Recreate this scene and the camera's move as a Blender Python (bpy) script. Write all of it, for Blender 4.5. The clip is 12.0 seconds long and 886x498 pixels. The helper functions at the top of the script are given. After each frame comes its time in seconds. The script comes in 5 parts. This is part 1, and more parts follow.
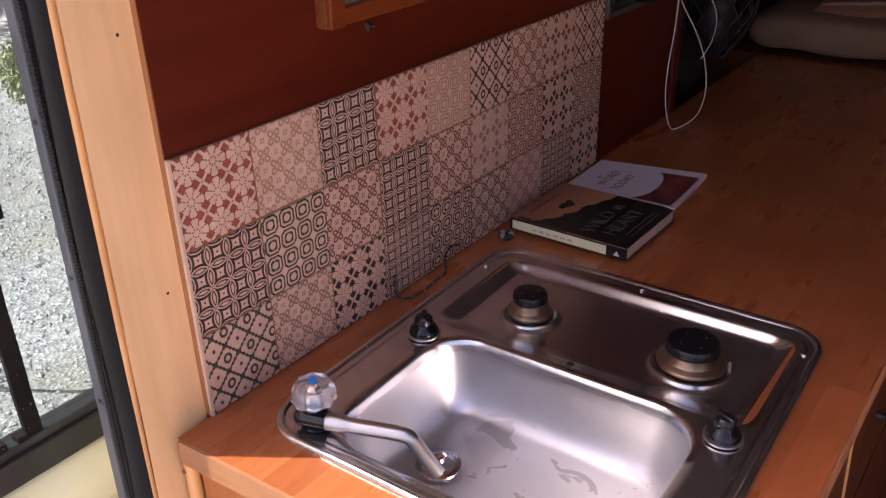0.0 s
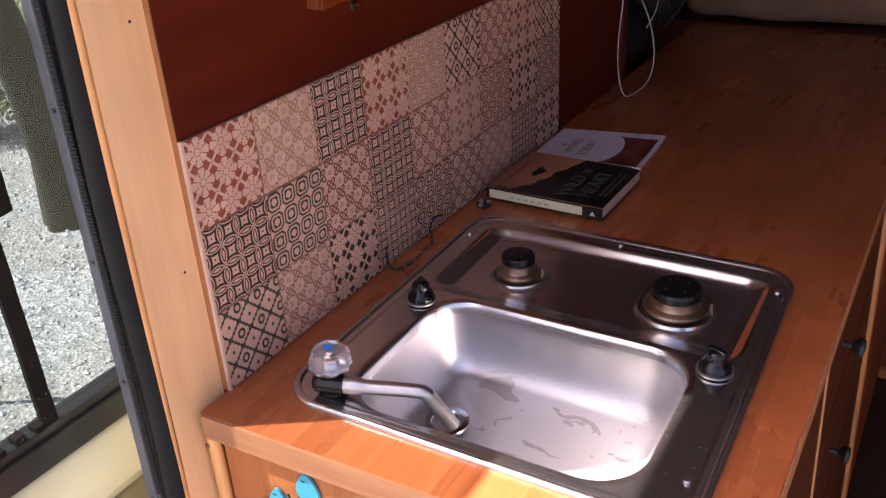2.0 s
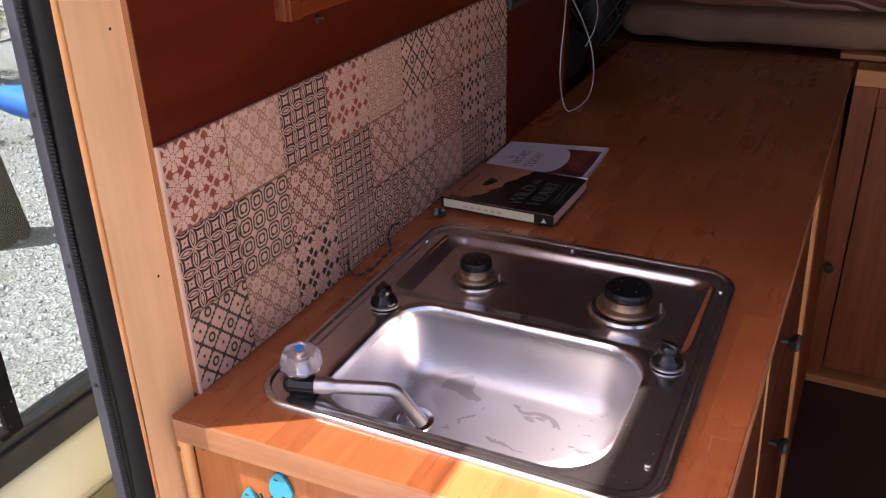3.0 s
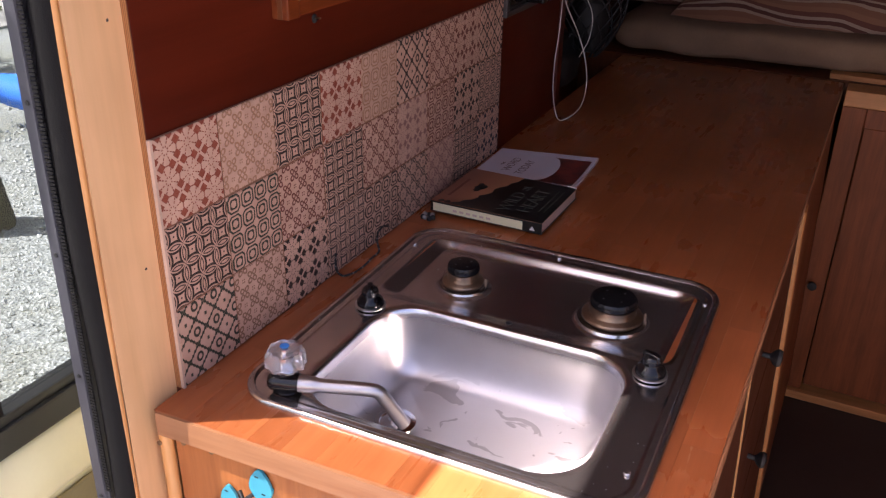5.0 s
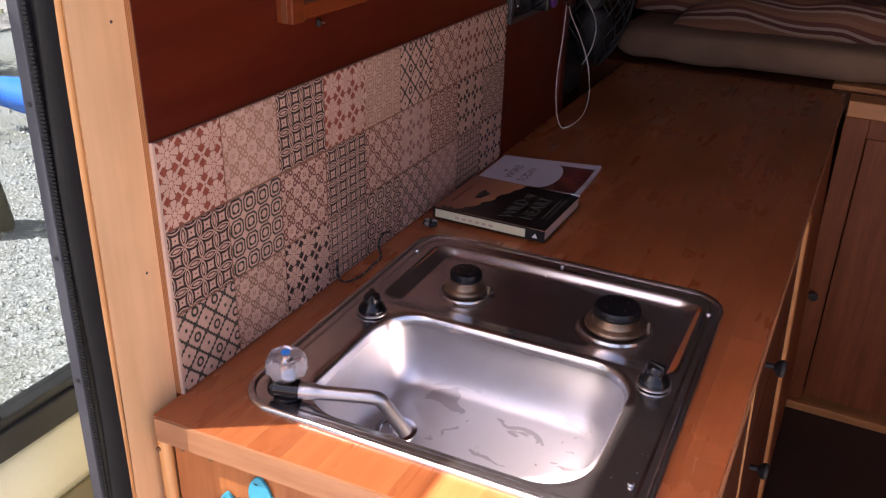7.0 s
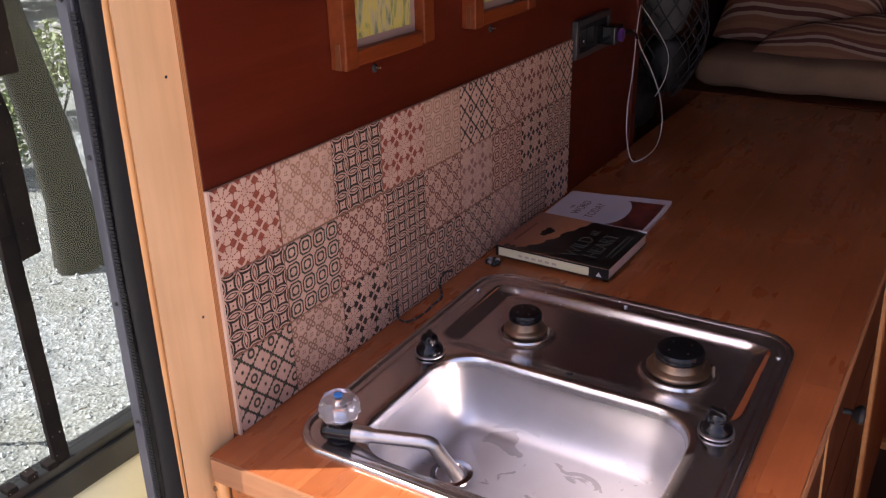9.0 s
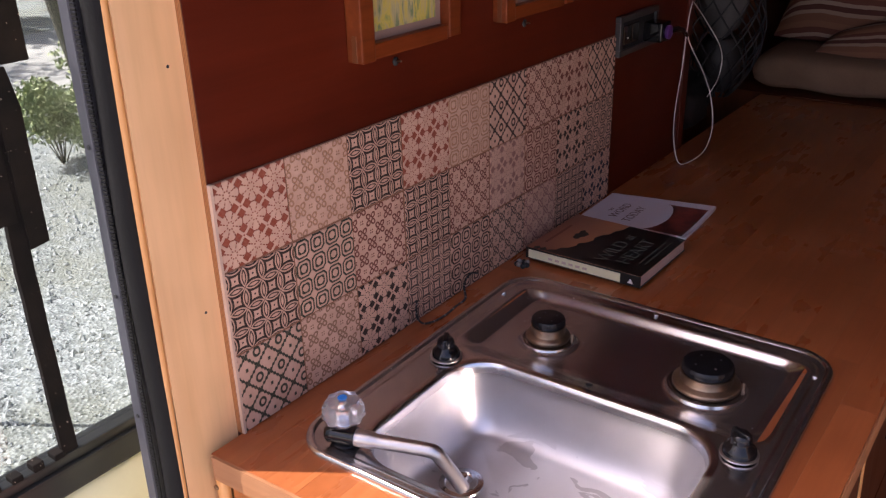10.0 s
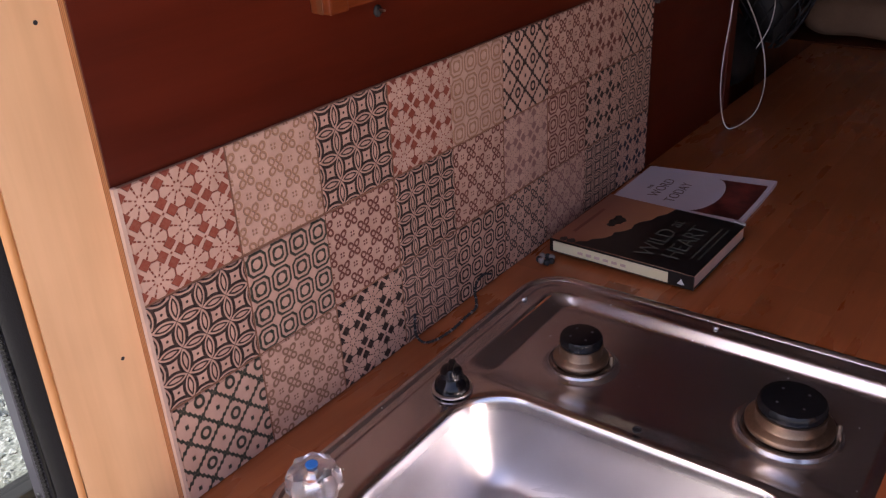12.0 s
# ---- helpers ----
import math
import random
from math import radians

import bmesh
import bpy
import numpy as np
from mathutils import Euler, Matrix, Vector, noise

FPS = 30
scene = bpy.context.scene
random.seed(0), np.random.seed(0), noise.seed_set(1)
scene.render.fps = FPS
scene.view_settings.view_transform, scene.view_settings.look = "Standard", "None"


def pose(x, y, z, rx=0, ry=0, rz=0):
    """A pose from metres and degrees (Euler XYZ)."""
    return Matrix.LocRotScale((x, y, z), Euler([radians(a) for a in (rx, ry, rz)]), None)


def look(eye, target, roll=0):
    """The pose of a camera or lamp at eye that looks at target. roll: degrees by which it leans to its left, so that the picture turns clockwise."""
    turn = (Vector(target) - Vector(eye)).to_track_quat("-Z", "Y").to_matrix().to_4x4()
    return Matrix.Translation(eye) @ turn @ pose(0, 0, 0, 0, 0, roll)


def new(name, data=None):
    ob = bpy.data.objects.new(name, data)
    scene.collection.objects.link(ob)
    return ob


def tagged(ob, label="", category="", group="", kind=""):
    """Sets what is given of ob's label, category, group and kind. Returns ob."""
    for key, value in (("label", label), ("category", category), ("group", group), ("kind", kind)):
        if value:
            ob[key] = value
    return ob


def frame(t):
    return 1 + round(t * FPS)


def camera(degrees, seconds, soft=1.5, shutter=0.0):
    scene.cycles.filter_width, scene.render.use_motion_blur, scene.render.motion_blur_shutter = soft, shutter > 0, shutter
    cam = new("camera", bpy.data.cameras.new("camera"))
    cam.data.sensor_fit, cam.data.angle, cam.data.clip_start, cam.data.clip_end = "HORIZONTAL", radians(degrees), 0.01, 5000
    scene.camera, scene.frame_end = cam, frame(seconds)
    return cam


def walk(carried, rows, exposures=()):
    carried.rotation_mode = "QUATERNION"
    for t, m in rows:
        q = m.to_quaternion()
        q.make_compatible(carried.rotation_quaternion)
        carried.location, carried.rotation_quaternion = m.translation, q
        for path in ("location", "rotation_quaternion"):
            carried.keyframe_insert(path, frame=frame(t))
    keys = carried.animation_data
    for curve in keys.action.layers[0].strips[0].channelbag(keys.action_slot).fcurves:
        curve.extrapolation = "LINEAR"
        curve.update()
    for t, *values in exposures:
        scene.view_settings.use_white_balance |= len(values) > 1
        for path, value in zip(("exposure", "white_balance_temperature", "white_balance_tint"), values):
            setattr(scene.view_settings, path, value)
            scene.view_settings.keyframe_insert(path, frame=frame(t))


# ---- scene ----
cam = camera(54.1, 12.0, 1.25)
PATH = [
    (0, (0.722, -0.497, 1.54), (-0.351, 0.924, 0.628), -1.6),
    (0.5, (0.731, -0.495, 1.528), (-0.351, 0.925, 0.627), -1.8),
    (1, (0.739, -0.483, 1.53), (-0.333, 0.926, 0.599), -2.0),
    (1.5, (0.725, -0.487, 1.518), (-0.308, 0.947, 0.582), -2.7),
    (2, (0.691, -0.588, 1.541), (-0.255, 0.902, 0.6), -3.3),
    (2.5, (0.68, -0.64, 1.544), (-0.181, 0.912, 0.622), -2.8),
    (3, (0.676, -0.649, 1.543), (-0.14, 0.936, 0.637), -1.5),
    (3.5, (0.677, -0.648, 1.543), (-0.118, 0.948, 0.638), -0.8),
    (5.5, (0.676, -0.656, 1.543), (-0.117, 0.953, 0.659), 1.4),
    (6, (0.675, -0.655, 1.541), (-0.117, 0.96, 0.667), 1.6),
    (6.5, (0.667, -0.652, 1.536), (-0.124, 0.959, 0.653), 1.6),
    (8.3, (0.671, -0.65, 1.551), (-0.158, 0.959, 0.702), 0.4),
    (8.5, (0.673, -0.652, 1.549), (-0.18, 0.95, 0.708), 0.1),
    (9, (0.701, -0.619, 1.554), (-0.281, 0.917, 0.731), -1.4),
    (9.5, (0.718, -0.569, 1.547), (-0.356, 0.906, 0.727), -2.2),
    (10, (0.729, -0.553, 1.541), (-0.37, 0.899, 0.715), -1.5),
    (10.5, (0.739, -0.54, 1.539), (-0.398, 0.881, 0.709), -1.2),
    (11, (0.748, -0.501, 1.533), (-0.43, 0.878, 0.689), -2.1),
    (11.5, (0.72, -0.44, 1.524), (-0.468, 0.912, 0.652), -3.3),
    (12, (0.584, -0.333, 1.476), (-0.524, 1.061, 0.564), -3.1),
]
EXPOSURE = (2.65, 6700, 32)
walk(cam, [(t, look(eye, target, roll)) for t, eye, target, roll in PATH], [(0, *EXPOSURE), (12, *EXPOSURE)])

# ---- light: world, sun ----
SUN_WAY = Vector((0.66, 0.42, -1.0)).normalized()
world = bpy.data.worlds.new("world")
scene.world = world
world.use_nodes = True
wnt = world.node_tree
sky = wnt.nodes.new("ShaderNodeTexSky")
sky.sky_type = "NISHITA"
sky.sun_disc = False
sky.dust_density = 4.0
sky.sun_elevation = math.asin(-SUN_WAY.z)
sky.sun_rotation = math.atan2(-SUN_WAY.x, -SUN_WAY.y)
wnt.links.new(sky.outputs[0], wnt.nodes["Background"].inputs[0])
wnt.nodes["Background"].inputs[1].default_value = 0.066
sun = new("sun", bpy.data.lights.new("sun", "SUN"))
sun.data.energy, sun.data.angle, sun.data.color = 5.0, radians(0.6), (1.0, 0.93, 0.82)
sun.matrix_world = look((0, 0, 0), SUN_WAY) @ Matrix.Identity(4)
sun.location = (-6, -2, 8)

# ---- mesh helpers ----
def finish(name, bm, mat, smooth=None):
    me = bpy.data.meshes.new(name)
    bmesh.ops.recalc_face_normals(bm, faces=bm.faces)
    bm.to_mesh(me)
    bm.free()
    me.materials.append(mat)
    if smooth is not None:
        me.shade_smooth()
        if smooth < 179:
            me.set_sharp_from_angle(angle=radians(smooth))
    return me


def part(name, bm, mat, parent, label="", smooth=None):
    ob = new(name, bm if isinstance(bm, bpy.types.Mesh) else finish(name, bm, mat, smooth))
    ob.parent = parent
    if label:
        ob["label"] = label
    return ob


def thing(name, label, category, at=(0, 0, 0), group="", kind=""):
    ob = new(name)
    ob.empty_display_size = 0.05
    ob.location = at
    return tagged(ob, label, category, group, kind)


def solid(name, bm, mat, label, category="", group="", kind="", smooth=None):
    return tagged(new(name, finish(name, bm, mat, smooth)), label, category, group, kind)


def box(x0, x1, y0, y1, z0, z1, bevel=0.0, seg=1, bm=None):
    bm2 = bmesh.new()
    bmesh.ops.create_cube(bm2, size=1.0, matrix=Matrix.LocRotScale(((x0 + x1) / 2, (y0 + y1) / 2, (z0 + z1) / 2), None, (x1 - x0, y1 - y0, z1 - z0)))
    if bevel:
        bmesh.ops.bevel(bm2, geom=bm2.edges[:], offset=bevel, segments=seg, affect="EDGES", profile=0.6)
    return merge(bm, bm2)


def merge(bm, other):
    if bm is None:
        return other
    me = bpy.data.meshes.new("tmp")
    other.to_mesh(me)
    other.free()
    bm.from_mesh(me)
    bpy.data.meshes.remove(me)
    return bm


def lathe(profile, seg=32, m=None, bm=None, wobble=None):
    """Turns a profile of (radius, height) round z."""
    b = bmesh.new()
    rings = []
    for r, z in profile:
        if r < 1e-6:
            rings.append([b.verts.new((0, 0, z))])
        else:
            rings.append([b.verts.new((r * (wobble(a) if wobble else 1) * math.cos(a), r * (wobble(a) if wobble else 1) * math.sin(a), z)) for a in (2 * math.pi * i / seg for i in range(seg))])
    for p, q in zip(rings, rings[1:]):
        for i in range(seg):
            j = (i + 1) % seg
            if len(p) == 1 and len(q) == 1:
                continue
            if len(p) == 1:
                b.faces.new((p[0], q[i], q[j]))
            elif len(q) == 1:
                b.faces.new((p[i], p[j], q[0]))
            else:
                b.faces.new((p[i], p[j], q[j], q[i]))
    if m is not None:
        bmesh.ops.transform(b, matrix=m, verts=b.verts)
    return merge(bm, b)


def spline(points, n=8, closed=False):
    pts = [Vector(p) for p in points]
    out, k = [], len(pts)
    for i in range(k if closed else k - 1):
        if closed:
            a, b, c, d = pts[i - 1], pts[i], pts[(i + 1) % k], pts[(i + 2) % k]
        else:
            a, b, c, d = pts[max(i - 1, 0)], pts[i], pts[i + 1], pts[min(i + 2, k - 1)]
        for s in range(n):
            t = s / n
            out.append(0.5 * (2 * b + (c - a) * t + (2 * a - 5 * b + 4 * c - d) * t * t + (3 * b - a - 3 * c + d) * t ** 3))
    if not closed:
        out.append(pts[-1])
    return out


def sweep(points, section, closed=False, up=(0, 0, 1), bm=None, taper=None):
    """Carries a closed 2D section (side, up) along points."""
    b = bmesh.new()
    n, rings, up = len(points), [], Vector(up)
    for i, p in enumerate(points):
        if closed:
            d = points[(i + 1) % n] - points[i - 1]
        else:
            d = points[min(i + 1, n - 1)] - points[max(i - 1, 0)]
        d.normalize()
        side = d.cross(up)
        side = side.normalized() if side.length > 1e-4 else d.orthogonal().normalized()
        top = side.cross(d)
        k = taper(i / max(n - 1, 1)) if taper else 1.0
        rings.append([b.verts.new(p + side * (k * s) + top * (k * h)) for s, h in section])
    m = len(section)
    for i in range(n if closed else n - 1):
        p, q = rings[i], rings[(i + 1) % n]
        for j in range(m):
            b.faces.new((p[j], p[(j + 1) % m], q[(j + 1) % m], q[j]))
    if not closed:
        b.faces.new(rings[0][::-1])
        b.faces.new(rings[-1])
    return merge(bm, b)


def ring(r, n=8, rx=None):
    return [((rx or r) * math.cos(2 * math.pi * i / n), r * math.sin(2 * math.pi * i / n)) for i in range(n)]


def tube(points, r, n=8, bm=None, closed=False, taper=None):
    return sweep([Vector(p) for p in points], ring(r, n), closed, (0.3, 0.2, 0.93), bm, taper)


def slab(outline, z0, z1, m=None, bm=None, bevel=0.0):
    """A plate from a flat outline."""
    b = bmesh.new()
    low = [b.verts.new((x, y, z0)) for x, y in outline]
    high = [b.verts.new((x, y, z1)) for x, y in outline]
    k = len(outline)
    b.faces.new(low[::-1])
    top = b.faces.new(high)
    for i in range(k):
        b.faces.new((low[i], low[(i + 1) % k], high[(i + 1) % k], high[i]))
    if bevel:
        bmesh.ops.bevel(b, geom=list(top.edges), offset=bevel, segments=2, affect="EDGES")
    if m is not None:
        bmesh.ops.transform(b, matrix=m, verts=b.verts)
    return merge(bm, b)


def rounded(hx, hy, r, n=10, cx=0.0, cy=0.0):
    out = []
    for sx, sy, a0 in ((1, 1, 0), (-1, 1, 90), (-1, -1, 180), (1, -1, 270)):
        for i in range(n + 1):
            a = radians(a0 + 90 * i / n)
            out.append((cx + sx * (hx - r) + r * math.cos(a), cy + sy * (hy - r) + r * math.sin(a)))
    return out


def words(name, text, size, mat, m, parent, depth=0.0002, align="LEFT"):
    cu = bpy.data.curves.new(name, "FONT")
    cu.body, cu.size, cu.extrude, cu.align_x, cu.resolution_u = text, size, depth, align, 3
    cu.offset = -0.012 * size
    tmp = bpy.data.objects.new(name, cu)
    me = bpy.data.meshes.new_from_object(tmp)
    bpy.data.objects.remove(tmp)
    me.transform(m)
    me.materials.clear()
    me.materials.append(mat)
    return part(name, me, mat, parent)


# ---- materials ----
class Ex:
    """A value in a node tree, with arithmetic."""

    def __init__(self, nt, s):
        self.nt, self.s = nt, s

    def op(self, kind, other=None, third=None):
        n = self.nt.nodes.new("ShaderNodeMath")
        n.operation = kind
        for i, v in enumerate((self, other, third)):
            if v is None:
                continue
            if isinstance(v, Ex):
                self.nt.links.new(v.s, n.inputs[i])
            else:
                n.inputs[i].default_value = v
        return Ex(self.nt, n.outputs[0])

    def __add__(self, o): return self.op("ADD", o)
    def __sub__(self, o): return self.op("SUBTRACT", o)
    def __mul__(self, o): return self.op("MULTIPLY", o)
    def lt(self, o, w=0.02):
        """1 where self is below o, with a soft edge."""
        d = self.op("SUBTRACT", o) * (-1.0 / w) + 0.5
        return d.op("MAXIMUM", 0.0).op("MINIMUM", 1.0)
    def near(self, o, w, e=0.02): return (self - o).op("ABSOLUTE").lt(w, e)
    def mx(self, o): return self.op("MAXIMUM", o)
    def mn(self, o): return self.op("MINIMUM", o)
    def fr(self): return self.op("FRACT")
    def ab(self): return self.op("ABSOLUTE")
    def inv(self): return self * -1.0 + 1.0


def material(name, rough=0.5, metal=0.0, spec=0.5):
    m = bpy.data.materials.new(name)
    m.use_nodes = True
    b = m.node_tree.nodes["Principled BSDF"]
    b.inputs["Roughness"].default_value, b.inputs["Metallic"].default_value = rough, metal
    b.inputs["Specular IOR Level"].default_value = spec
    return m, m.node_tree, b


def node(nt, kind, **kw):
    n = nt.nodes.new(kind)
    for k, v in kw.items():
        if isinstance(v, bpy.types.NodeSocket):
            nt.links.new(v, n.inputs[k.replace("_", " ")])
        else:
            n.inputs[k.replace("_", " ")].default_value = v
    return n


def coords(nt, scale=(1, 1, 1), rot=(0, 0, 0), kind="Object"):
    tc = nt.nodes.new("ShaderNodeTexCoord")
    mp = nt.nodes.new("ShaderNodeMapping")
    mp.inputs["Scale"].default_value = scale
    mp.inputs["Rotation"].default_value = rot
    nt.links.new(tc.outputs[kind], mp.inputs[0])
    return mp.outputs[0]


def noise_tex(nt, vec, scale, detail=4.0, rough=0.55, dist=0.0):
    n = node(nt, "ShaderNodeTexNoise", Scale=scale, Detail=detail, Roughness=rough, Distortion=dist)
    nt.links.new(vec, n.inputs["Vector"])
    return n.outputs["Fac"]


def ramp(nt, fac, stops):
    r = nt.nodes.new("ShaderNodeValToRGB")
    nt.links.new(fac, r.inputs[0])
    els = r.color_ramp.elements
    while len(els) < len(stops):
        els.new(0.5)
    for e, (p, c) in zip(els, stops):
        e.position = p
        e.color = (*c, 1) if len(c) == 3 else c
    return r.outputs[0]


def mix(nt, fac, a, b, blend="MIX"):
    n = nt.nodes.new("ShaderNodeMix")
    n.data_type, n.blend_type = "RGBA", blend
    for i, v in ((0, fac), (6, a), (7, b)):
        if isinstance(v, bpy.types.NodeSocket):
            nt.links.new(v, n.inputs[i])
        elif isinstance(v, Ex):
            nt.links.new(v.s, n.inputs[i])
        else:
            n.inputs[i].default_value = v if i == 0 else (*v, 1)
    return n.outputs[2]


def bump(nt, b, height, strength=0.3, dist=0.001):
    n = node(nt, "ShaderNodeBump", Strength=strength, Distance=dist)
    nt.links.new(height.s if isinstance(height, Ex) else height, n.inputs["Height"])
    nt.links.new(n.outputs[0], b.inputs["Normal"])


def plain(name, col, rough=0.5, metal=0.0, spread=0.25, scale=30.0, bumpy=0.1, spec=0.5):
    """One colour with stains, grain and an uneven gloss."""
    m, nt, b = material(name, rough, metal, spec)
    v = coords(nt)
    big, fine = noise_tex(nt, v, scale * 0.2), noise_tex(nt, v, scale * 6, 3)
    lo, hi = [c * (1 - spread) for c in col], [min(1, c * (1 + spread * 0.6)) for c in col]
    c = ramp(nt, big, [(0.3, lo), (0.7, hi)])
    nt.links.new(mix(nt, 0.18, c, ramp(nt, fine, [(0.3, lo), (0.7, hi)])), b.inputs["Base Color"])
    r = Ex(nt, big) * (0.25 * rough) + rough * 0.88
    nt.links.new(r.s, b.inputs["Roughness"])
    if bumpy:
        bump(nt, b, fine, bumpy, 0.0006)
    return m


def wood(name, dark, light, grain_axis="y", rough=0.35, vary=0.0, scale=1.0, bumpy=0.12, coat=0.0, spec=0.5):
    """Long-grained wood; vary tints each piece by its own random number."""
    m, nt, b = material(name, rough, spec=spec)
    sc = {"x": (1.2, 18, 18), "y": (18, 1.2, 18), "z": (18, 18, 1.2)}[grain_axis]
    v = coords(nt, [s * scale for s in sc])
    info = nt.nodes.new("ShaderNodeObjectInfo")
    shift = node(nt, "ShaderNodeVectorMath")
    shift.operation = "ADD"
    nt.links.new(v, shift.inputs[0])
    cmb = nt.nodes.new("ShaderNodeCombineXYZ")
    rnd = Ex(nt, info.outputs["Random"])
    for i in range(3):
        nt.links.new((rnd * (37.0 + 11 * i)).s, cmb.inputs[i])
    nt.links.new(cmb.outputs[0], shift.inputs[1])
    v = shift.outputs[0]
    g = noise_tex(nt, v, 1.6, 6, 0.6, 0.6)
    fine = noise_tex(nt, v, 9.0, 3, 0.6)
    col = ramp(nt, g, [(0.28, dark), (0.5, [(a + c) / 2 for a, c in zip(dark, light)]), (0.75, light)])
    col = mix(nt, 0.16, col, ramp(nt, fine, [(0.35, [c * 0.6 for c in dark]), (0.65, light)]))
    if vary:
        k = rnd * vary + (1 - vary * 0.55)
        tint = nt.nodes.new("ShaderNodeCombineColor")
        for i, p in enumerate((1.0, 1.0, 1.0)):
            nt.links.new(k.s, tint.inputs[i])
        col = mix(nt, 1.0, col, tint.outputs[0], "MULTIPLY")
    st = noise_tex(nt, coords(nt), 5.0, 3)
    col = mix(nt, (Ex(nt, st) * (2.6 if vary else 1.6) - (1.15 if vary else 0.65)).mx(0.0) * 0.5, col, [c * 0.45 for c in dark])
    nt.links.new(col, b.inputs["Base Color"])
    nt.links.new((Ex(nt, g) * 0.16 + Ex(nt, st) * 0.22 + (rough - 0.18)).s, b.inputs["Roughness"])
    if coat:
        b.inputs["Coat Weight"].default_value, b.inputs["Coat Roughness"].default_value = coat, 0.2
    bump(nt, b, fine, bumpy, 0.0006)
    return m


def ply_edge(name, axis=0):
    m, nt, b = material(name, 0.6)
    v = coords(nt)
    sep = nt.nodes.new("ShaderNodeSeparateXYZ")
    nt.links.new(v, sep.inputs[0])
    lay = (Ex(nt, sep.outputs[axis]) * 420.0).fr().near(0.5, 0.2, 0.2)
    c = mix(nt, lay, (0.46, 0.19, 0.065), (0.17, 0.05, 0.015))
    nt.links.new(mix(nt, Ex(nt, noise_tex(nt, coords(nt, (20, 20, 300)), 1.0)) * 0.5, c, (0.30, 0.11, 0.03)), b.inputs["Base Color"])
    return m


INK = {"red": (0.27, 0.058, 0.032), "tan": (0.40, 0.215, 0.13), "black": (0.020, 0.013, 0.012), "green": (0.030, 0.040, 0.028),
       "brown": (0.17, 0.050, 0.035), "rose": (0.30, 0.15, 0.13), "grey": (0.075, 0.052, 0.045), "blue": (0.020, 0.020, 0.040), "umber": (0.27, 0.145, 0.09)}
P = 0.108
tile_mats = {}


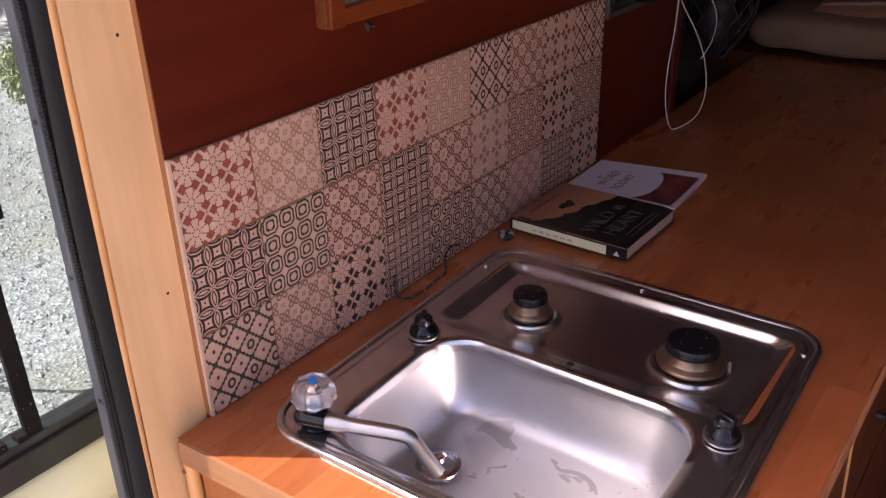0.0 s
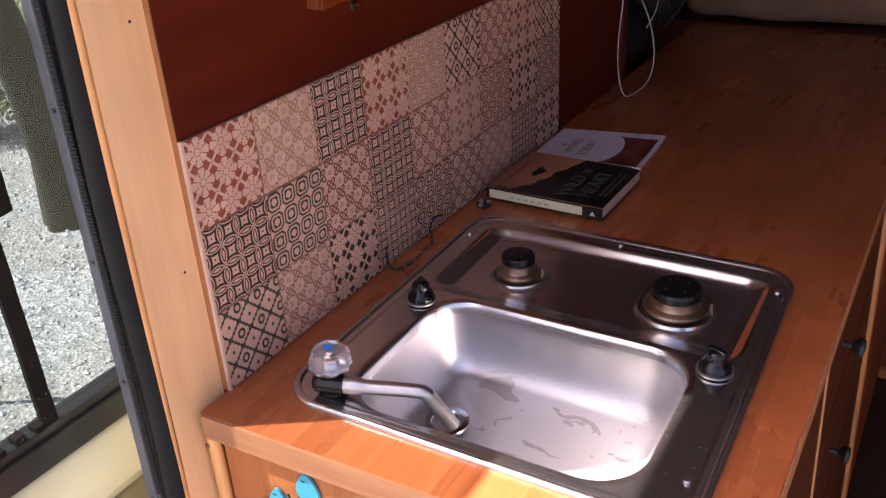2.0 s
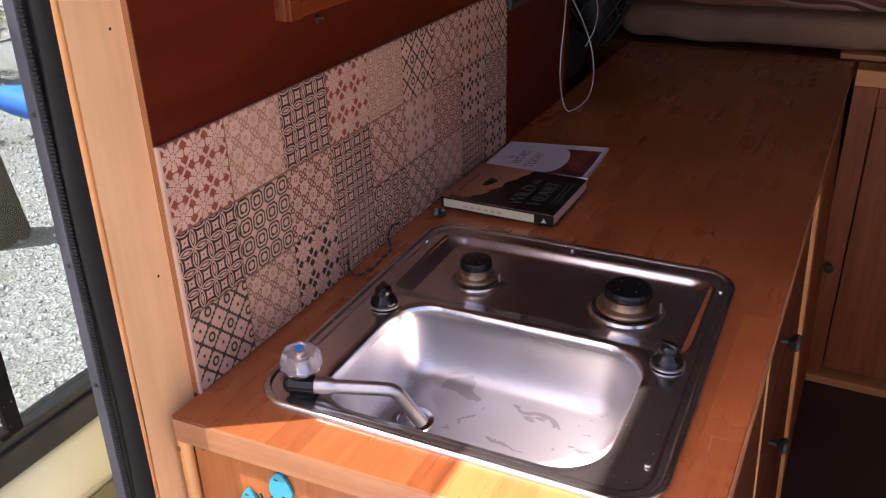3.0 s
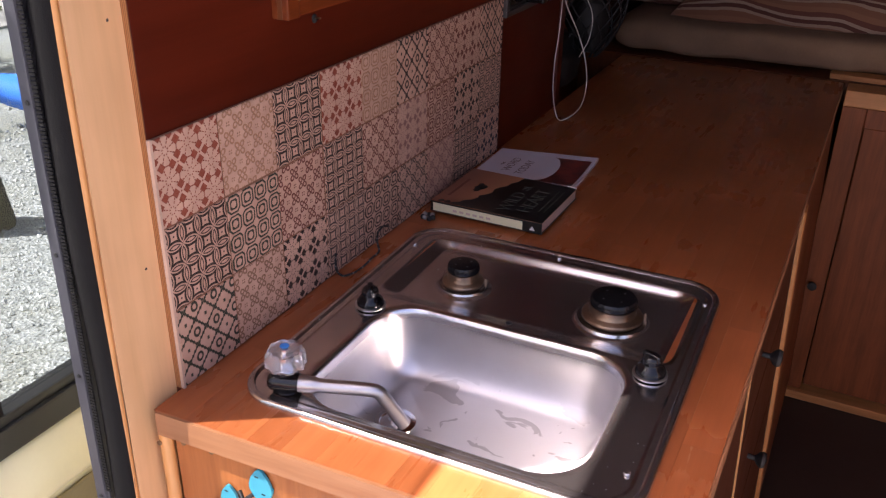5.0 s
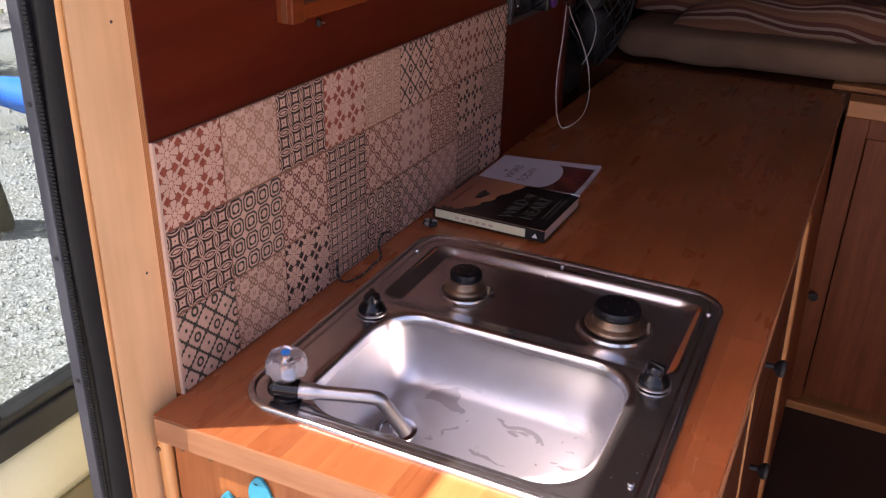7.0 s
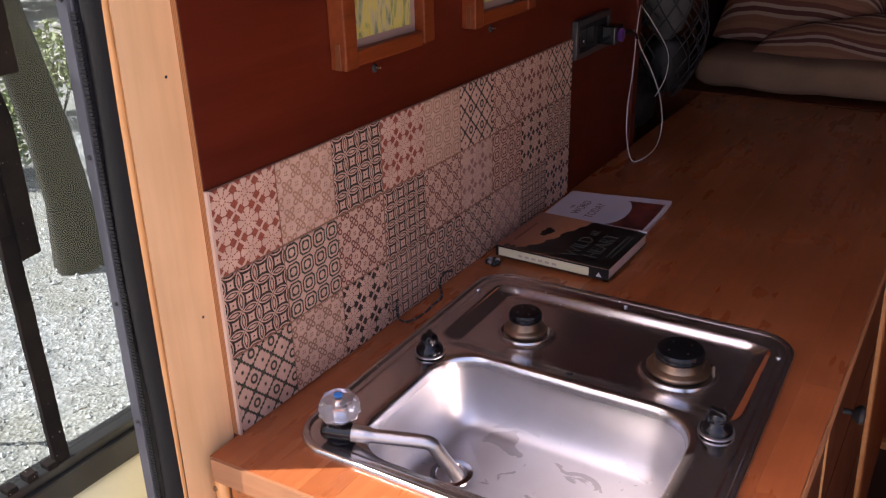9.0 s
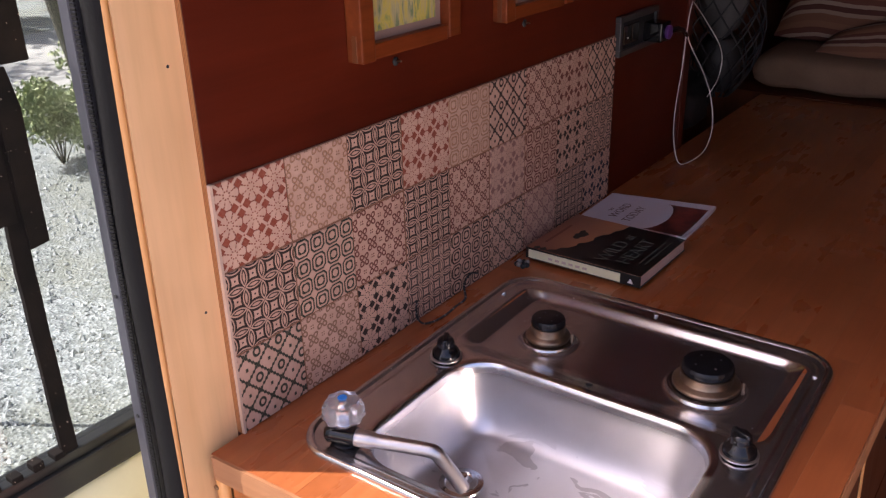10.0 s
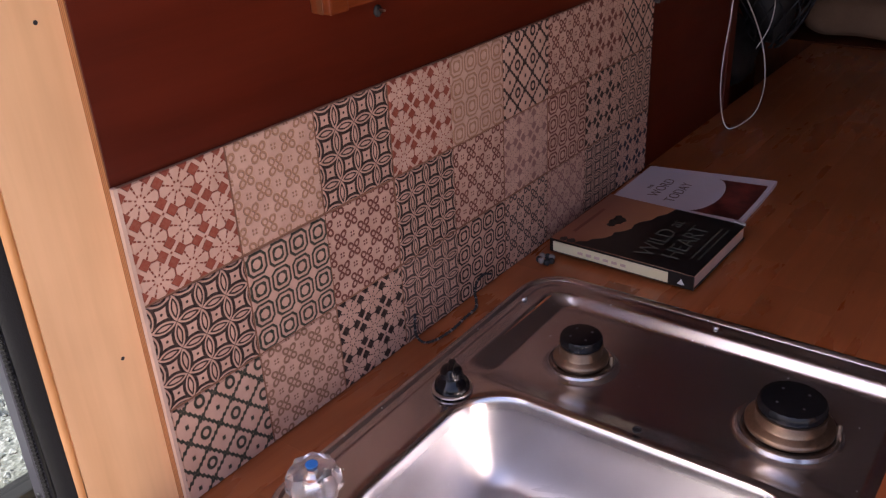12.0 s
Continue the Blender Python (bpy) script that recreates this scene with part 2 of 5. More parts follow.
def tile_material(kind, ink):
    if (kind, ink) in tile_mats:
        return tile_mats[kind, ink]
    m, nt, b = material("tile_%s_%s" % (kind, ink), 0.5, spec=0.14)
    tc = nt.nodes.new("ShaderNodeTexCoord")
    wob = nt.nodes.new("ShaderNodeTexNoise")
    wob.inputs["Scale"].default_value = 130.0
    nt.links.new(tc.outputs["Object"], wob.inputs["Vector"])
    sep = nt.nodes.new("ShaderNodeSeparateXYZ")
    nt.links.new(tc.outputs["Object"], sep.inputs[0])
    w = (Ex(nt, wob.outputs["Fac"]) - 0.5) * 0.012
    u, v = Ex(nt, sep.outputs[1]) * (1 / P) + w, Ex(nt, sep.outputs[2]) * (1 / P) - w

    def dist(x, y, cx, cy):
        dx, dy = x - cx, y - cy
        return (dx * dx + dy * dy).op("SQRT")

    if kind == "petal":
        x, y = (u * 4.0).fr(), (v * 4.0).fr()
        ds = [dist(x, y, cx, cy) for cx, cy in ((1.5, 0.5), (-0.5, 0.5), (0.5, 1.5), (0.5, -0.5))]
        d = ds[0]
        for e in ds[1:]:
            d = d.mn(e)
        ink_m = d.near(0.755, 0.058).mx(d.near(0.60, 0.028)).mx(dist(x, y, 0.5, 0.5).lt(0.05))
    elif kind == "octagon":
        x, y = ((u * 4.0).fr() - 0.5).ab(), ((v * 4.0).fr() - 0.5).ab()
        o = x.mx(y).mx((x + y) * 0.63)
        o2 = x.mx(y).mx((x + y) * 0.60)
        ink_m = o.near(0.412, 0.044).mx(o2.near(0.220, 0.040)).mx(o2.lt(0.225).mn((x + y).lt(0.245).inv()))
    elif kind == "lattice":
        x, y = u * 3.0 + 0.12, v * 3.0 + 0.2
        zx = ((u * 24.0).fr() - 0.5).ab() * 0.14
        a, c = ((x + y + zx).fr() - 0.5).ab(), ((x - y + zx).fr() - 0.5).ab()
        ink_m = a.mn(c).lt(0.064)
        fx, fy = ((x + 0.5).fr() - 0.5).ab(), ((y + 0.5).fr() - 0.5).ab()
        r = (fx * fx + fy * fy * 0.75).op("SQRT")
        ink_m = ink_m.mx(r.near(0.13, 0.042))
        gx, gy = (x.fr() - 0.5).ab(), (y.fr() - 0.5).ab()
        ink_m = ink_m.mx(gx.mx(gy * 0.8).lt(0.052))
    elif kind == "flower":
        a, c = (u * 3.0).fr() - 0.5, (v * 3.0).fr() - 0.5
        r = (a * a + c * c).op("SQRT")
        th = c.op("ARCTAN2", a)
        dots = r.near(0.130, 0.026).mn((th * 8.0).op("COSINE").lt(-0.3, 0.3))
        slit = r.near(0.265, 0.042).mn((th * 8.0).op("COSINE").lt(-0.86, 0.12))
        x, y = a.ab(), c.ab()
        p, q = x * -1.0 + 0.5, y * -1.0 + 0.5
        gem = (p + (y - 0.245).ab()).lt(0.180, 0.015).mx((q + (x - 0.245).ab()).lt(0.180, 0.015))
        notch = r.near(0.385, 0.04).mn((th * 8.0).op("COSINE").lt(-0.88, 0.1))
        petals = (p * p + q * q).op("SQRT").lt((q.op("ARCTAN2", p) * 4.0).op("COSINE") * -0.105 + 0.130)
        gem = gem.mx(notch).mn(petals.inv())
        seam = p.lt(0.018).mn(y.lt(0.13)).mx(q.lt(0.018).mn(x.lt(0.13)))
        eye = (p * p + q * q).op("SQRT").lt(0.03)
        ink_m = gem.mx(seam).mx(eye).mx(dots).mx(slit)
    else:
        a, c = ((u + v) * 3.0).fr() - 0.5, ((u - v) * 3.0).fr() - 0.5
        p, q = a.ab(), c.ab()
        loop = dist(p * 0.80, q, 0.205, 0.0).near(0.120, 0.044).mx(dist(p, q * 0.80, 0.0, 0.205).near(0.120, 0.044))
        ink_m = loop.mn(p.mx(q).lt(0.085, 0.03).inv())
        ink_m = ink_m.mx(dist(p, q, 0.5, 0.40).lt(0.046)).mx(dist(p, q, 0.40, 0.5).lt(0.046))
    stain = noise_tex(nt, tc.outputs["Object"], 40.0, 3)
    bg = ramp(nt, stain, [(0.3, (0.54, 0.325, 0.240)), (0.7, (0.64, 0.400, 0.302))])
    wear = Ex(nt, noise_tex(nt, tc.outputs["Object"], 260.0, 2)) * 0.3 + 0.80
    nt.links.new(mix(nt, ink_m * wear, bg, INK[ink]), b.inputs["Base Color"])
    bump(nt, b, ink_m * -1.0, 1.0, 0.0010)
    tile_mats[kind, ink] = m
    return m


def steel_material():
    m, nt, b = material("stainless_steel", 0.22, 1.0)
    v = coords(nt)
    blot = noise_tex(nt, v, 9.0, 4)
    brushed = noise_tex(nt, coords(nt, (1, 0.03, 1)), 900.0, 2)
    base = ramp(nt, blot, [(0.3, (0.60, 0.575, 0.57)), (0.7, (0.70, 0.68, 0.68))])
    # dried water marks with hard outlines on the basin's floor
    sep = nt.nodes.new("ShaderNodeSeparateXYZ")
    nt.links.new(v, sep.inputs[0])
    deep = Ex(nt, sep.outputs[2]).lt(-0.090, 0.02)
    marks = Ex(nt, noise_tex(nt, coords(nt, (1, 1.6, 1)), 17.0, 5, 0.6, 0.8)).lt(0.405, 0.012) * deep
    specks = Ex(nt, noise_tex(nt, v, 210.0, 1)).lt(0.215, 0.02)
    # floor whitened past the drain: sun glare and a reflection's edge put into colour
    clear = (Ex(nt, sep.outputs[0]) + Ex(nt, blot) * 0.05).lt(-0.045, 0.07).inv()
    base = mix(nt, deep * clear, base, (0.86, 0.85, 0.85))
    nt.links.new(mix(nt, marks * 0.55, mix(nt, specks * 0.6, base, (0.85, 0.84, 0.84)), (0.36, 0.34, 0.34)), b.inputs["Base Color"])
    r = Ex(nt, blot) * 0.12 + Ex(nt, brushed) * 0.05 + 0.13 + Ex(nt, sep.outputs[2]).lt(-0.022, 0.02) * 0.19 + specks * 0.3
    nt.links.new(r.s, b.inputs["Roughness"])
    # dull limescale film on the basin's floor, strengthened to stand in for sun glare
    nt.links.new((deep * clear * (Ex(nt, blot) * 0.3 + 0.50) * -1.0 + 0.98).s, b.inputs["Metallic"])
    bump(nt, b, brushed, 0.04, 0.0003)
    return m


def glass_material(name, tint=(0.52, 0.57, 0.57), gloss=0.02):
    m, nt, b = material(name)
    out = nt.nodes["Material Output"]
    nt.nodes.remove(b)
    t = node(nt, "ShaderNodeBsdfTransparent", Color=(*tint, 1))
    g = node(nt, "ShaderNodeBsdfGlossy", Roughness=gloss)
    f = node(nt, "ShaderNodeLayerWeight", Blend=0.5)
    mx_ = nt.nodes.new("ShaderNodeMixShader")
    nt.links.new((Ex(nt, f.outputs["Facing"]).op("POWER", 5.0) * 0.8 + 0.04).s, mx_.inputs[0])
    nt.links.new(t.outputs[0], mx_.inputs[1])
    nt.links.new(g.outputs[0], mx_.inputs[2])
    nt.links.new(mx_.outputs[0], out.inputs[0])
    return m


def striped_fabric():
    m, nt, b = material("striped_fabric", 0.9)
    v = coords(nt)
    sep = nt.nodes.new("ShaderNodeSeparateXYZ")
    nt.links.new(v, sep.inputs[0])
    s = (Ex(nt, sep.outputs[1]) * 15.0 + Ex(nt, noise_tex(nt, v, 5.0)) * 0.3 + Ex(nt, sep.outputs[2]) * 9.0).fr()
    c = ramp(nt, s.s, [(0.0, (0.20, 0.085, 0.05)), (0.22, (0.30, 0.20, 0.15)), (0.34, (0.09, 0.028, 0.02)), (0.5, (0.31, 0.215, 0.17)), (0.62, (0.13, 0.042, 0.028)), (0.8, (0.23, 0.105, 0.06))])
    c.node.color_ramp.interpolation = "CONSTANT"
    nt.links.new(c, b.inputs["Base Color"])
    bump(nt, b, noise_tex(nt, v, 400.0, 2), 0.3, 0.0008)
    return m


def leaf_material(name, a, c):
    m, nt, b = material(name, 0.55)
    g = nt.nodes.new("ShaderNodeNewGeometry")
    nt.links.new(ramp(nt, g.outputs["Random Per Island"], [(0.0, a), (1.0, c)]), b.inputs["Base Color"])
    b.inputs["Transmission Weight"].default_value = 0.0
    b.inputs["Subsurface Weight"].default_value = 0.0
    return m


def gravel_material():
    m, nt, b = material("gravel", 0.95)
    v = coords(nt)
    vor = node(nt, "ShaderNodeTexVoronoi", Scale=55.0)
    nt.links.new(v, vor.inputs["Vector"])
    sepc = nt.nodes.new("ShaderNodeSeparateColor")
    nt.links.new(vor.outputs["Color"], sepc.inputs[0])
    c = ramp(nt, sepc.outputs[0], [(0.0, (0.13, 0.148, 0.148)), (0.5, (0.215, 0.238, 0.24)), (1.0, (0.36, 0.39, 0.395))])
    big = noise_tex(nt, v, 1.3, 5)
    c = mix(nt, (Ex(nt, big) * 2.2 - 0.95).mx(0.0).mn(0.7), c, (0.138, 0.143, 0.097))
    nt.links.new(c, b.inputs["Base Color"])
    bump(nt, b, vor.outputs["Distance"], 0.9, 0.012)
    return m


def cover_material():
    m, nt, b = material("sunset_cover", 0.3)
    v = coords(nt)
    sep = nt.nodes.new("ShaderNodeSeparateXYZ")
    nt.links.new(v, sep.inputs[0])
    f = Ex(nt, sep.outputs[0]) * 6.0 + Ex(nt, noise_tex(nt, v, 14.0)) * 0.35 - 0.25
    nt.links.new(ramp(nt, f.s, [(0.0, (0.26, 0.09, 0.05)), (0.45, (0.46, 0.19, 0.09)), (0.9, (0.62, 0.34, 0.20))]), b.inputs["Base Color"])
    return m


M = {}
M["red_ply"] = wood("red_stained_plywood", (0.070, 0.0078, 0.0026), (0.128, 0.0158, 0.0052), "y", 0.38, scale=0.5, bumpy=0.05, spec=0.3)
M["pale_ply"] = wood("pale_plywood", (0.76, 0.42, 0.20), (0.87, 0.53, 0.285), "z", 0.5, scale=0.4, bumpy=0.05, spec=0.3)
M["edge_band"] = wood("orange_edge", (0.62, 0.25, 0.07), (0.74, 0.36, 0.13), "z", 0.5)
M["ply_edge"] = ply_edge("plywood_edge")
M["stave"] = wood("oiled_beech_stave", (0.35, 0.084, 0.024), (0.48, 0.142, 0.046), "y", 0.28, vary=0.20, scale=0.7, bumpy=0.03, spec=0.6)
M["lip"] = wood("worn_beech_edge", (0.34, 0.125, 0.05), (0.50, 0.23, 0.11), "x", 0.45, vary=0.2)
M["orange_ply"] = wood("orange_varnished_plywood", (0.36, 0.10, 0.025), (0.50, 0.17, 0.05), "z", 0.42, scale=1.4)
M["dark_wood"] = wood("dark_brown_wood", (0.105, 0.027, 0.009), (0.20, 0.058, 0.018), "z", 0.45, spec=0.3)
# redder, brighter copy of dark_wood; makes up for light missing at the far end
M["dark_wood_lit"] = wood("red_brown_wood_lit_copy", (0.165, 0.040, 0.0125), (0.33, 0.092, 0.029), "z", 0.5, scale=1.3, bumpy=0.2, spec=0.3)
# dark_wood darkened by about half: shade on the cabinet fronts put into the colour
M["dark_wood_shaded"] = wood("dark_brown_wood_shaded_copy", (0.052, 0.013, 0.005), (0.100, 0.027, 0.010), "z", 0.45, spec=0.3)
M["honey_wood"] = wood("honey_wood", (0.46, 0.175, 0.052), (0.64, 0.275, 0.092), "x", 0.5)
M["frame_wood"] = wood("picture_frame_wood", (0.11, 0.019, 0.005), (0.27, 0.055, 0.012), "y", 0.4, vary=0.2, spec=0.25)
M["grout"] = plain("grout", (0.26, 0.12, 0.07), 0.85)
M["tile_side"] = plain("tile_side", (0.62, 0.42, 0.32), 0.6)
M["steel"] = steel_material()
M["chrome"] = plain("chrome", (0.7, 0.7, 0.7), 0.12, 1.0, 0.05)
M["tap_steel"] = plain("brushed_nickel", (0.55, 0.52, 0.50), 0.34, 1.0, 0.1)
M["black_plastic"] = plain("black_plastic", (0.006, 0.006, 0.007), 0.09, spread=0.3, bumpy=0.0, spec=0.4)
M["matt_black"] = plain("matt_black", (0.014, 0.013, 0.013), 0.6)
M["enamel"] = plain("black_enamel_cap", (0.010, 0.010, 0.011), 0.22, spread=0.5, scale=80, spec=0.3)
M["brass"] = plain("tarnished_brass", (0.30, 0.205, 0.135), 0.36, 0.9, 0.5, 90)
M["rubber"] = plain("rubber_seal", (0.009, 0.008, 0.008), 0.8, spread=0.3, scale=120, bumpy=0.6, spec=0.2)
M["trim_grey"] = plain("grey_trim", (0.060, 0.058, 0.070), 0.4, 0.0, 0.2)
M["window_black"] = plain("window_frame_black", (0.018, 0.018, 0.018), 0.3)
M["felt"], _nt, _b = material("worn_black_felt", 0.85, spec=0.12)
_v = coords(_nt)
_f = (Ex(_nt, noise_tex(_nt, _v, 190.0, 2)) - 0.735).lt(0.0, 0.03).inv()
_nt.links.new(mix(_nt, _f, ramp(_nt, noise_tex(_nt, _v, 20.0), [(0.3, (0.005, 0.0045, 0.0045)), (0.7, (0.016, 0.011, 0.009))]), (0.34, 0.27, 0.23)), _b.inputs["Base Color"])
bump(_nt, _b, noise_tex(_nt, _v, 500.0, 2), 0.4, 0.0006)
M["cream"] = plain("cream_paint", (0.80, 0.72, 0.46), 0.35, spread=0.06)
M["olive"] = plain("olive_card", (0.30, 0.24, 0.12), 0.7)
M["glass"] = glass_material("window_glass")
M["white_cable"] = plain("white_cable", (0.70, 0.66, 0.62), 0.45, spread=0.08)
M["teal"] = plain("teal_plastic", (0.035, 0.34, 0.46), 0.35, spread=0.08)
M["purple"] = plain("purple_plastic", (0.10, 0.03, 0.16), 0.35)
M["silver"] = plain("silver_plastic", (0.055, 0.05, 0.05), 0.35, 0.3)
M["mat_board"] = plain("mat_board", (0.30, 0.19, 0.155), 0.8, spread=0.06)
M["paper"] = plain("paper_pages", (0.55, 0.40, 0.33), 0.85, spread=0.15, scale=200)
M["ivory"] = plain("ivory_label", (0.72, 0.66, 0.42), 0.5, spread=0.06)
M["black_print"] = plain("black_print", (0.012, 0.012, 0.011), 0.3, bumpy=0)
M["white_print"] = plain("white_print", (0.75, 0.75, 0.72), 0.4, spread=0.05, bumpy=0)
M["sage_print"] = plain("sage_print", (0.10, 0.115, 0.09), 0.4, spread=0.05, bumpy=0)
M["rust_print"] = plain("rust_print", (0.20, 0.05, 0.03), 0.4, bumpy=0)
M["brown_print"] = plain("brown_print", (0.17, 0.08, 0.06), 0.4, bumpy=0)
M["lilac"] = plain("lilac_paper", (0.66, 0.58, 0.60), 0.35, spread=0.05)
M["photo_red"] = plain("red_canyon_print", (0.20, 0.04, 0.03), 0.3, spread=0.9, scale=160)
M["cover"] = cover_material()
M["sheet"] = plain("grey_sheet", (0.25, 0.150, 0.092), 0.95, spread=0.25, bumpy=0.3)
M["stripes"] = striped_fabric()
M["net"] = plain("black_net", (0.02, 0.02, 0.022), 0.7)
M["grey_cloth"] = plain("grey_cloth", (0.10, 0.095, 0.09), 0.9)
M["liner"] = plain("roof_liner", (0.16, 0.11, 0.10), 0.9)
M["lining"] = wood("brown_lining", (0.10, 0.05, 0.03), (0.17, 0.09, 0.055), "y", 0.6)
M["body"] = plain("van_body_paint", (0.70, 0.64, 0.45), 0.4, spread=0.06)
M["floor"] = plain("dark_vinyl", (0.05, 0.03, 0.022), 0.5)
M["gravel"] = gravel_material()
M["stone"] = leaf_material("gravel_stone", (0.24, 0.262, 0.265), (0.44, 0.475, 0.48))
M["road"] = plain("pale_road", (0.345, 0.340, 0.327), 0.9, scale=3)
M["bark"] = plain("bark", (0.036, 0.037, 0.032), 0.95, spread=0.4, scale=7, bumpy=0, spec=0.1)
M["leaf"] = leaf_material("leaf", (0.095, 0.142, 0.051), (0.323, 0.380, 0.171))
M["far_leaf"] = leaf_material("far_leaf", (0.076, 0.133, 0.038), (0.247, 0.323, 0.133))
M["kayak"] = plain("blue_polyethylene", (0.018, 0.209, 0.880), 0.6, spread=0.15, spec=0.12)
M["aluminium"] = plain("pole_aluminium", (0.48, 0.52, 0.56), 0.4, 0.4)
M["acrylic"], _nt, _b = material("clear_acrylic", 0.04)
_b.inputs["Transmission Weight"].default_value, _b.inputs["IOR"].default_value = 0.90, 1.42
_b.inputs["Base Color"].default_value = (0.97, 0.97, 0.98, 1)
_b.inputs["Roughness"].default_value = 0.07
M["rope_light"] = plain("cord_white", (0.24, 0.20, 0.18), 0.8)
M["rope_dark"] = plain("cord_black", (0.02, 0.018, 0.018), 0.7)
M["painting"], _nt, _b = material("painting_print", 0.6)
_v = coords(_nt)
_s = noise_tex(_nt, coords(_nt, (1, 1, 0.45)), 24.0, 4, 0.6, 2.5)
_nt.links.new(ramp(_nt, _s, [(0.3, (0.10, 0.10, 0.12)), (0.42, (0.26, 0.30, 0.10)), (0.5, (0.55, 0.42, 0.08)), (0.6, (0.42, 0.36, 0.20)), (0.7, (0.14, 0.20, 0.10))]), _b.inputs["Base Color"])

# ---- ground and distance ----
GROUND = -0.5
bm = bmesh.new()
bmesh.ops.create_grid(bm, x_segments=60, y_segments=60, size=300)
for v in bm.verts:
    v.co.z = GROUND + (0.01 * noise.noise(v.co * 0.3))
solid("ground", bm, M["gravel"], "pale grey gravel ground with sparse dry grass", "ground", kind="structure")
solid("road", box(-10.6, -7.4, -60, 80, GROUND - 0.1, GROUND + 0.022), M["road"], "pale dusty asphalt road beyond the gravel", "road", kind="structure")

rng = np.random.default_rng(4)
n = 9000
cen = np.stack([-0.7 - 5.6 * rng.random(n) ** 1.3, -0.8 + 5.6 * rng.random(n), np.full(n, GROUND + 0.004)], 1)
octa = np.array([(1, 0, 0), (0, 1, 0), (-1, 0, 0), (0, -1, 0), (0, 0, 0.8), (0, 0, -0.6)], float)
ang, siz = rng.random(n) * 6.28, 0.007 + 0.013 * rng.random(n) ** 2
off = octa[None] * (siz[:, None, None] * (0.7 + 0.6 * rng.random((n, 6, 1))))
rx = off[..., 0] * np.cos(ang)[:, None] - off[..., 1] * np.sin(ang)[:, None]
ry = off[..., 0] * np.sin(ang)[:, None] + off[..., 1] * np.cos(ang)[:, None]
pts = (cen[:, None] + np.stack([rx, ry, off[..., 2]], 2)).reshape(-1, 3)
tri = np.array([(0, 1, 4), (1, 2, 4), (2, 3, 4), (3, 0, 4), (1, 0, 5), (2, 1, 5), (3, 2, 5), (0, 3, 5)])
fac = (tri[None] + 6 * np.arange(n)[:, None, None]).reshape(-1, 3)
me = bpy.data.meshes.new("gravel_stones")
me.from_pydata(pts.tolist(), [], fac.tolist())
me.materials.append(M["stone"])
tagged(new("gravel_stones", me), "loose pale grey gravel stones on the ground", "gravel", kind="stuff")


def leaves(centres, radii, count, size, seed):
    """Many small two-triangle leaves in uneven clumps."""
    r = np.random.default_rng(seed)
    vs, fs = [], []
    for c, rad in zip(centres, radii):
        d = r.normal(size=(count, 3))
        d /= np.linalg.norm(d, axis=1)[:, None]
        p = np.array(c) + d * (rad * r.random((count, 1)) ** 0.45) * np.array([1, 1, 0.8])
        for q in p:
            a = r.normal(size=3)
            a /= np.linalg.norm(a)
            b = np.cross(a, r.normal(size=3))
            b /= np.linalg.norm(b)
            s = size * (0.6 + 0.8 * r.random())
            k = len(vs)
            vs += [q - a * s, q + b * s * 0.45, q + a * s, q - b * s * 0.45 + np.cross(a, b) * s * 0.2]
            fs.append((k, k + 1, k + 2, k + 3))
    m = bpy.data.meshes.new("leaves")
    m.from_pydata([tuple(v) for v in vs], [], fs)
    return m


def tree(at, r0, height, crown_r, seed, leaf="leaf", lean_x=0.0, lean_y=0.0):
    r = random.Random(seed)
    t = thing("tree", "rough-barked tree with a leaning grey-brown trunk", "tree", at)
    pts = [Vector((0.03 * math.sin(i * 1.1) + lean_x * i / 12, 0.03 * math.sin(i * 0.7) + lean_y * i / 12, height * i / 12)) for i in range(13)]
    pts[0].z = -0.08
    bm = sweep(pts, [(k * (1 + 0.10 * math.sin(3 * a) + 0.05 * math.sin(7 * a)), h * (1 + 0.10 * math.sin(3 * a) + 0.05 * math.sin(7 * a))) for a, (k, h) in zip([2 * math.pi * i / 20 for i in range(20)], ring(r0, 20))], up=(1, 0, 0), taper=lambda f: 1.0 - 0.55 * f + 0.30 * max(0, 1 - f * 14))
    cs, rs = [], []
    for i in range(9):
        a, z = i * 2.4 + seed, height * (0.55 + 0.05 * i)
        tip = Vector((math.cos(a), math.sin(a), 0.55)) * (crown_r * r.uniform(0.6, 1.0)) + Vector((0, 0, z))
        mid = Vector((0, 0, z)).lerp(tip, 0.5) + Vector((0, 0, 0.1))
        tube([Vector((0, 0, z - 0.2)), mid, tip], r0 * 0.32, 7, bm, taper=lambda f: 1 - 0.75 * f)
        for f in (0.6, 0.85, 1.05):
            cs.append(tuple(Vector((0, 0, z)).lerp(tip, f) + Vector((r.uniform(-.3, .3), r.uniform(-.3, .3), r.uniform(-.2, .3)))))
            rs.append(crown_r * r.uniform(0.22, 0.36))
    part("trunk", bm, M["bark"], t, smooth=60)
    m = leaves(cs, rs, 130, 0.07, seed)
    m.materials.append(M[leaf])
    part("crown", m, None, t, "loose green leaves")
    return t


tree((-3.438, 2.049, GROUND), 0.125, 4.6, 1.9, 1, lean_x=-0.46, lean_y=-0.25)
for i, (x, y) in enumerate(((-13.5, 3.0), (-14.5, 8.5), (-13.0, 14.0), (-15.0, -3.5))):
    tree((x, y, GROUND), 0.2, 5.5, 2.4, 11 + i, "far_leaf")


